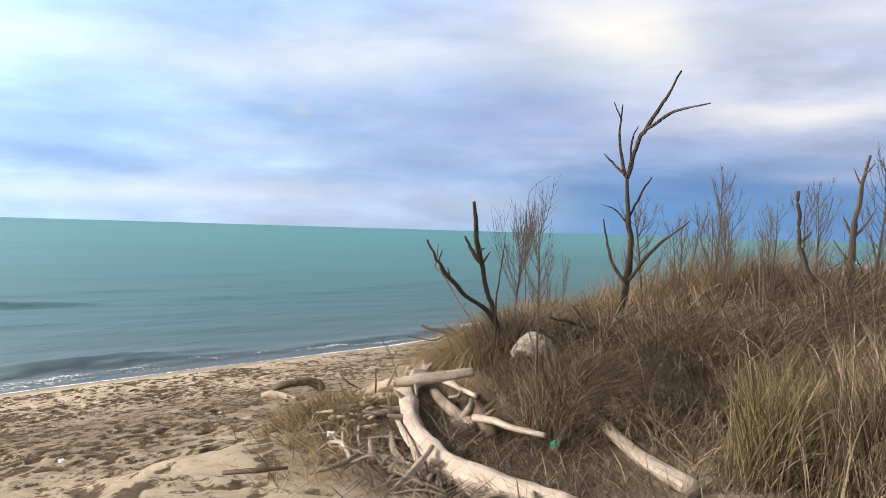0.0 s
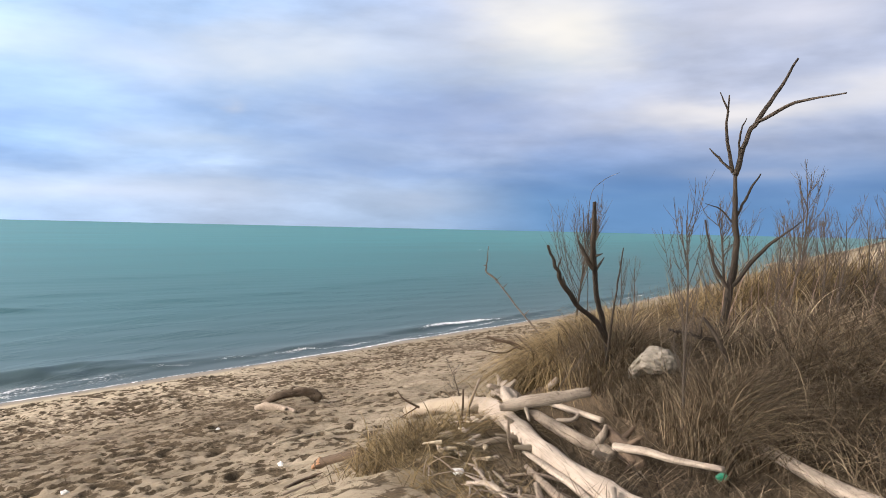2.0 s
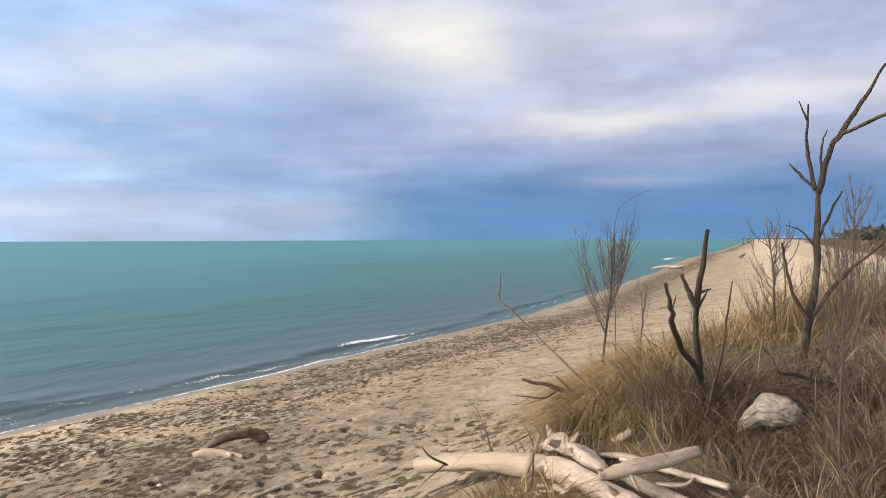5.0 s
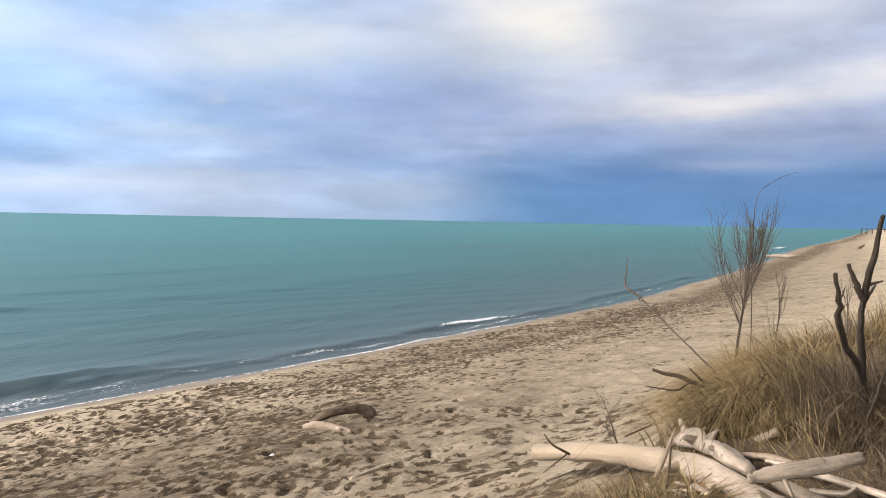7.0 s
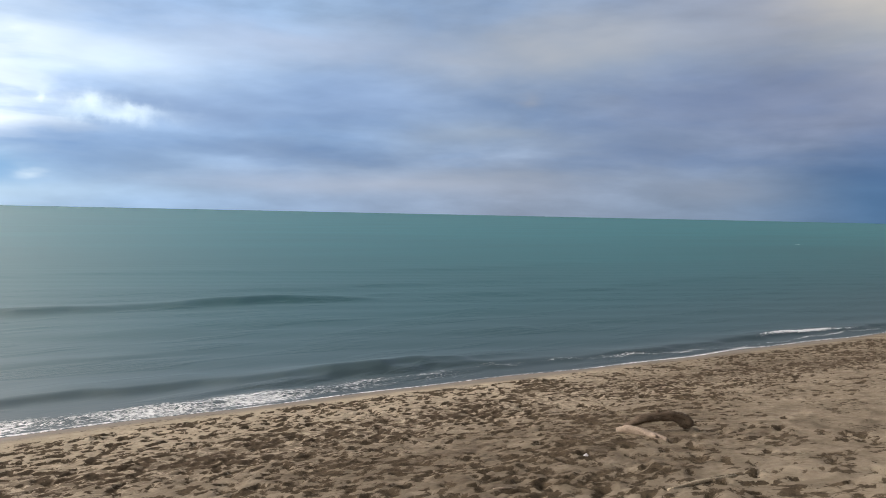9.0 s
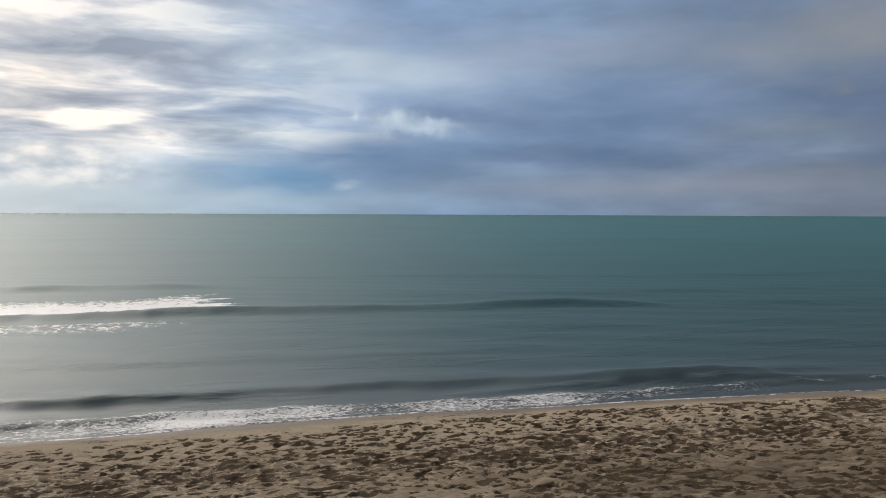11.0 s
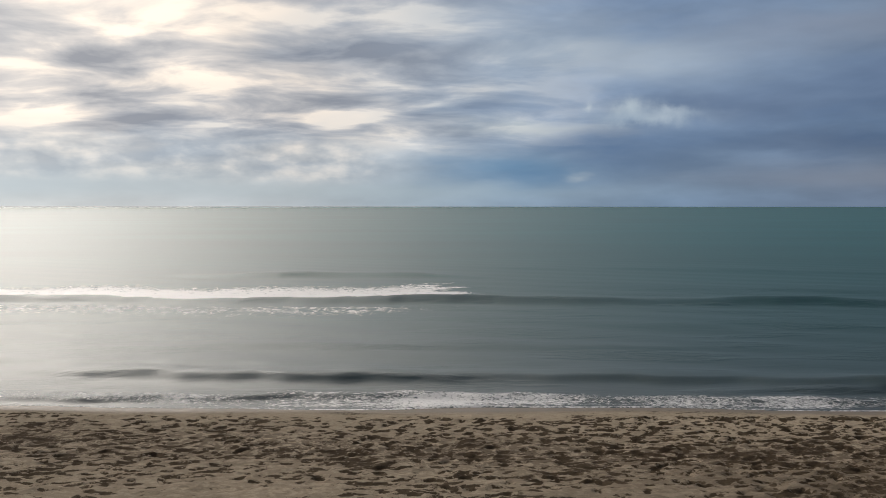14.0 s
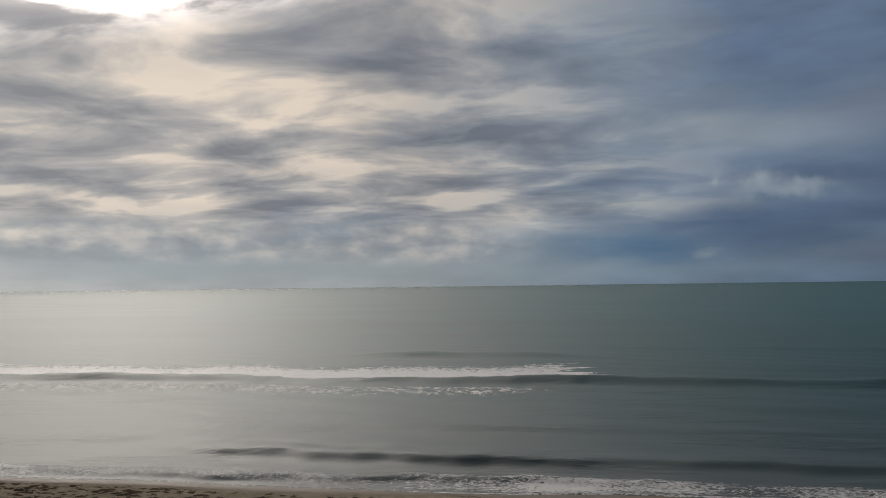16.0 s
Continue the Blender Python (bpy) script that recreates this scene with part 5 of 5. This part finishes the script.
for pts, r, mt, lab, sd in (([(7.56, 5.1), (8.0, 5.02), (8.55, 4.88)], 0.021, CHIP_WOOD, "thin pale stick lying on the beach sand", 251), ([(6.68, 2.46), (6.82, 2.28)], 0.012, BLEACHED, "short pale twig on sand", 252),
                            ([(4.85, 2.6), (5.1, 2.62), (5.4, 2.45)], 0.018, BROWN_WOOD, "bent brown stick on the sandy slope", 253), ([(5.4, 2.75), (5.66, 2.45)], 0.012, BROWN_WOOD, "dark twig on the sandy slope", 254),
                            ([(4.0, 1.9), (4.35, 1.75)], 0.014, GREY_WOOD, "grey twig on the dune slope", 256),
                            ([(8.2, 2.2), (8.45, 1.95)], 0.01, BROWN_WOOD, "small twig near the dune grass", 257), ([(6.4, 6.6), (6.55, 6.45)], 0.014, GREY_WOOD, "stub of wood half buried in sand", 258)):
    driftwood("beach_twig", [(x, y, top(x, y) + r * 0.7) for x, y in pts], [r * 0.8, r, r * 0.6], mt, lab, sd, 0.15, 8, "twig")

for pts, radii, mt, lab, sd in (
        ([(4.16, 0.2, 3.0), (3.84, -0.1, 3.02), (3.58, -0.36, 3.02), (3.3, -0.62, 2.98)], [0.014, 0.02, 0.022, 0.018], BLEACHED, "smooth whitish branch lying along the trunk", 291),
        ([(3.96, 0.1, 2.98), (3.6, -0.2, 2.99), (3.35, -0.49, 2.98), (3.06, -0.78, 2.95)], [0.016, 0.02, 0.026, 0.024], GREY_WOOD, "long grey branch beside a whitish one", 292),
        ([(2.98, -0.66, 3.0), (3.22, -0.63, 3.06), (3.48, -0.55, 3.1)], [0.016, 0.02, 0.014], BLEACHED, "pale stick lying across two branches", 293),
        ([(3.42, -0.66, 2.98), (3.3, -0.86, 3.0), (3.2, -1.02, 2.98)], [0.018, 0.02, 0.016], GREY_WOOD, "grey branch in front of the trunk", 294),
        ([(3.55, 0.26, 2.97), (3.44, 0.06, 3.02), (3.3, -0.13, 2.98)], [0.012, 0.015, 0.012], BLEACHED, "thin pale branch on the debris heap", 295),
        ([(3.0, -0.1, 2.98), (3.16, -0.2, 3.02), (3.53, -0.05, 3.0)], [0.01, 0.014, 0.01], GREY_WOOD, "thin bent grey branch on the debris heap", 296),
        ([(2.78, 0.33, top(2.78, 0.33) + 0.02), (2.85, 0.15, top(2.85, 0.15) + 0.03), (3.0, 0.07, top(3.0, 0.07) + 0.02)], [0.012, 0.016, 0.01], BROWN_WOOD, "dark brown stick on the dune sand", 297),
        ([(3.3, -0.22, 2.92), (3.34, -0.24, 3.02), (3.37, -0.2, 3.1)], [0.02, 0.022, 0.014], GREY_WOOD, "short grey stub standing in the debris heap", 298)):
    driftwood("driftwood_branch", pts, radii, mt, lab, sd, 0.16)
g = np.random.default_rng(77)
for i in range(110):
    x = 2.9 + 0.95 * g.uniform()
    y = np.interp(x, [3.04, 3.24, 3.46, 3.78, 4.21], [-1.5, -1.1, -0.6, -0.2, 0.2]) + 0.06 + 0.85 * g.uniform() ** 1.2
    L, a = g.uniform(0.08, 0.4), g.normal(0.9, 0.75)
    dx, dy = 0.5 * L * np.cos(a), 0.5 * L * np.sin(a)
    z, r = g.uniform(0.01, 0.07), 0.003 + 0.009 * g.uniform() ** 2
    e = g.uniform(-0.02, 0.03)
    driftwood("heaped_twig", [(x - dx, y - dy, top(x - dx, y - dy) + z), (x + 0.03 * e, y + e * 0.5, top(x, y) + z + 0.02), (x + dx, y + dy, top(x + dx, y + dy) + z + e)], [r, r * 0.9, r * 0.5],
              (GREY_WOOD, GREY_WOOD, BLEACHED, MOTTLED_WOOD)[i % 4], ("grey-brown twig in the heap beside the trunk", "grey twig in the heap beside the trunk", "pale stick in the heap beside the trunk", "mottled twig in the heap beside the trunk")[i % 4],
              300 + i, 0.2, 7, "twig", "heap of twigs")


# ---- litter and small pieces ----
def lump(name, place, size, mt, label, category, seed, rough=0.25, group="", cuts=2):
    """An irregular little solid."""
    bm = bmesh.new()
    bmesh.ops.create_icosphere(bm, subdivisions=cuts, radius=1.0)
    for v in bm.verts:
        n_ = noise.noise(v.co * 1.4 + Vector((seed * 3.1, seed, 0))) + 0.5 * noise.noise(v.co * 3.5 + Vector((seed, 0, seed)))
        v.co = v.co * (1 + rough * n_)
        v.co = Vector((v.co.x * size[0], v.co.y * size[1], v.co.z * size[2]))
    me = bpy.data.meshes.new(name)
    bm.to_mesh(me)
    bm.free()
    me.polygons.foreach_set("use_smooth", [cuts > 2] * len(me.polygons))
    me.materials.append(mt)
    ob = new(name, me)
    ob.matrix_world = pose(*place, 0, 0, seed * 47 % 360)
    return tagged(ob, label, category, group)


def chip(place, L, w, a, tilt, mt, label, seed):
    """A split wood chip: a tapered, bevelled sliver."""
    bm = bmesh.new()
    bmesh.ops.create_cube(bm, size=1.0)
    for v in bm.verts:
        k = 1.0 if v.co.x < 0 else 0.45
        v.co = Vector((v.co.x * L, v.co.y * w * k, v.co.z * w * 0.5 * k))
    bmesh.ops.bevel(bm, geom=bm.edges[:], offset=w * 0.12, segments=1, affect="EDGES")
    me = bpy.data.meshes.new("wood_chip")
    bm.to_mesh(me)
    bm.free()
    me.materials.append(mt)
    ob = new("wood_chip", me)
    ob.matrix_world = pose(*place, tilt, tilt * 0.6, a)
    return tagged(ob, label, "wood chip", "chips beside the trunk")


for i in range(60):
    x = 4.05 + 0.95 * g.uniform()
    y = 0.28 + 0.62 * (x - 4.05) + 0.5 * g.uniform()
    chip((x, y, top(x, y) + g.uniform(0.02, 0.08)), g.uniform(0.04, 0.14), g.uniform(0.02, 0.05), g.uniform(0, 360), g.uniform(-25, 25), (BLEACHED, CHIP_WOOD, BLEACHED, CHIP_WOOD)[i % 4],
         "pale split chip of wood on the dune", i)
driftwood("orange_wood", [(4.92, 0.94, 2.87), (4.99, 0.89, 2.91), (5.06, 0.84, 2.93)], [0.02, 0.034, 0.02], BARE_CORE, "orange-brown broken wood beside the trunk", 261, 0.3)
for i, (x, y) in enumerate([(3.6, -0.12), (4.45, 0.7), (6.48, 4.05), (3.75, 0.42), (5.2, 5.9), (8.6, 7.1)]):
    lump("white_scrap", (x, y, top(x, y) + 0.02), (0.035 + 0.008 * (i % 3), 0.03, 0.025), WHITE_SCRAP, "small white scrap lying on the ground", "scrap", i + 3, 0.5)


def build_sack():
    bm = bmesh.new()
    bmesh.ops.create_icosphere(bm, subdivisions=5, radius=1.0)
    for v in bm.verts:
        c = v.co.copy()
        r = 1 + 0.22 * noise.noise(c * 1.3 + Vector((4, 1, 2))) + 0.2 * abs(noise.noise(c * 3.0)) + 0.2 * abs(noise.noise(c * 6.0 + Vector((2, 2, 2)))) + 0.03 * noise.noise(c * 15.0)
        v.co = Vector((c.x * 0.1, c.y * 0.16, c.z * 0.078)) * r
        if v.co.y > 0.05:
            v.co.z -= 0.9 * (v.co.y - 0.05)
    me = bpy.data.meshes.new("sack")
    bm.to_mesh(me)
    bm.free()
    me.polygons.foreach_set("use_smooth", [True] * len(me.polygons))
    me.materials.append(SACKCLOTH)
    ob = new("sack", me)
    ob.matrix_world = pose(5.1, -0.31, 3.47, 0, 0, -12)
    tagged(ob, "crumpled dirty white sack lying in the grass", "sack")


build_sack()


def lathe(name, parent, prof, mt, sides=16, label=""):
    V = [(r * math.cos(2 * math.pi * j / sides), r * math.sin(2 * math.pi * j / sides), z) for r, z in prof for j in range(sides)]
    F = [(i * sides + j, i * sides + (j + 1) % sides, (i + 1) * sides + (j + 1) % sides, (i + 1) * sides + j) for i in range(len(prof) - 1) for j in range(sides)]
    ob = new(name, mesh_of(name, V, F, mt))
    ob.parent = parent
    return tagged(ob, label) if label else ob


bottle = thing("plastic_bottle", (5.12, 0.42, 2.95), "dark green crushed plastic bottle under the split log", "bottle")
bottle.matrix_world = pose(5.12, 0.5, 2.95, 84, 0, 25)
lathe("body", bottle, [(0.002, 0), (0.04, 0.0), (0.046, 0.012), (0.046, 0.06), (0.04, 0.08), (0.046, 0.1), (0.045, 0.19), (0.03, 0.24), (0.014, 0.27), (0.013, 0.29), (0.002, 0.29)], BOTTLE_GREEN)
lathe("cap", bottle, [(0.002, 0.285), (0.016, 0.285), (0.016, 0.302), (0.002, 0.304)], GREEN_PLASTIC)
cup = thing("plastic_cup", (4.3, -0.87, top(4.3, -0.87)), "bright green small plastic cup lying in dry grass", "cup")
cup.matrix_world = pose(4.3, -0.87, top(4.3, -0.87) + 0.05, 70, 0, 40)
lathe("body", cup, [(0.002, 0), (0.02, 0.0), (0.024, 0.05), (0.026, 0.05), (0.026, 0.053), (0.022, 0.053), (0.019, 0.004), (0.002, 0.004)], GREEN_PLASTIC)
driftwood("driftwood_stick", [(4.36, -0.87, 3.0), (4.46, -0.9, 3.02), (4.5, -0.93, 3.06)], [0.008, 0.01, 0.008], BLEACHED, "short pale stick beside a green cup", 263, 0.15)

# ---- far along the beach ----
driftwood("stranded_log", [(117.0, 13.0, 0.35), (117.3, 11.6, 0.5), (117.2, 10.2, 0.45), (117.6, 9.2, 0.55)], [0.2, 0.26, 0.25, 0.14], BLEACHED, "pale stranded tree trunk far along the water's edge", 271, 0.15,
          stubs=[([(117.0, 12.8, 0.4), (116.9, 13.6, 0.25)], [0.2, 0.08])])
driftwood("stranded_log", [(134.0, 2.2, 1.5), (134.2, 1.8, 1.75), (134.0, 1.4, 2.0)], [0.25, 0.2, 0.1], BROWN_WOOD, "dark stump standing far along the beach", 273, 0.25)
driftwood("stranded_log", [(170.0, -0.5, 1.6), (170.2, -2.0, 1.65)], [0.2, 0.16], BROWN_WOOD, "dark log lying far along the beach", 275, 0.2)


def build_pier():
    base = (520.0, -4.0, 0.0)
    ob = thing("pier", base, "dark timber pier on posts at the far end of the beach", "pier")

    def box(name, lo, hi, mt):
        bm = bmesh.new()
        bmesh.ops.create_cube(bm, size=1.0)
        for v in bm.verts:
            v.co = Vector([lo[k] + (v.co[k] + 0.5) * (hi[k] - lo[k]) for k in range(3)])
        bmesh.ops.bevel(bm, geom=bm.edges[:], offset=0.03, segments=1, affect="EDGES")
        me = bpy.data.meshes.new(name)
        bm.to_mesh(me)
        bm.free()
        me.materials.append(mt)
        o = new(name, me)
        o.parent = ob
        return o
    box("deck", (-3, -22, 4.0), (3, 12, 4.4), PIER_WOOD)
    box("roof", (-4, -20, 5.0), (4, -4, 5.3), PIER_ROOF)
    for k in range(12):
        for xx in (-2.5, 2.5):
            box("post", (xx - 0.2, 11 - 2.9 * k, 0.0), (xx + 0.2, 11.4 - 2.9 * k, 4.0), PIER_WOOD)


build_pier()


def bush(x, y, wide, tall, n, seed):
    """A far evergreen bush: stems and a crown of many leaf clumps."""
    gg = np.random.default_rng(seed)
    z = float(land(x, y)) - 0.1
    ob = thing("far_bush", (x, y, z), "dark evergreen bush on the far dune", "bush", "bushes on the far dune")
    for k in range(4):
        limb("trunk", ob, [(0, 0, 0), (gg.normal() * wide * 0.2, gg.normal() * wide * 0.2, tall * 0.6)], [0.12, 0.05], DARK_BARK, 6, 0.1, seed + k)
    c = gg.standard_normal((n, 3)) * [wide * 0.4, wide * 0.4, tall * 0.22] + [0, 0, tall * 0.6]
    a = gg.standard_normal((n, 3)) * 0.28
    b = gg.standard_normal((n, 3)) * 0.28
    V = np.stack([c - a, c + b, c + a, c - b], 1).reshape(-1, 3)
    cr = new("crown", mesh_of("crown", V, [(4 * i, 4 * i + 1, 4 * i + 2, 4 * i + 3) for i in range(n)], FAR_BUSH, False))
    cr.parent = ob


for i in range(9):
    bush(230 + 14 * i, -24 - 1.6 * i - 3 * (i % 3), 5.0, 2.6 + 0.5 * (i % 3), 420, 401 + i)

# seaweed, reeds and crumbs along the tide line
gw = np.random.default_rng(91)
wx = gw.uniform(-12, 40, 5200)
wu = np.abs(gw.normal(2.6, 1.6, 5200)) + 2.0
ob = blades("tide_wrack", wx, shore(wx) - wu, gw.uniform(0.03, 0.16, 5200), gw.uniform(0.93, 0.99, 5200), gw.uniform(0.0, 0.05, 5200), STALKS, gw, 0.016, 3, (0, 0))
tagged(ob, "scattered dark seaweed and reed crumbs on the tide line", "debris", kind="stuff")
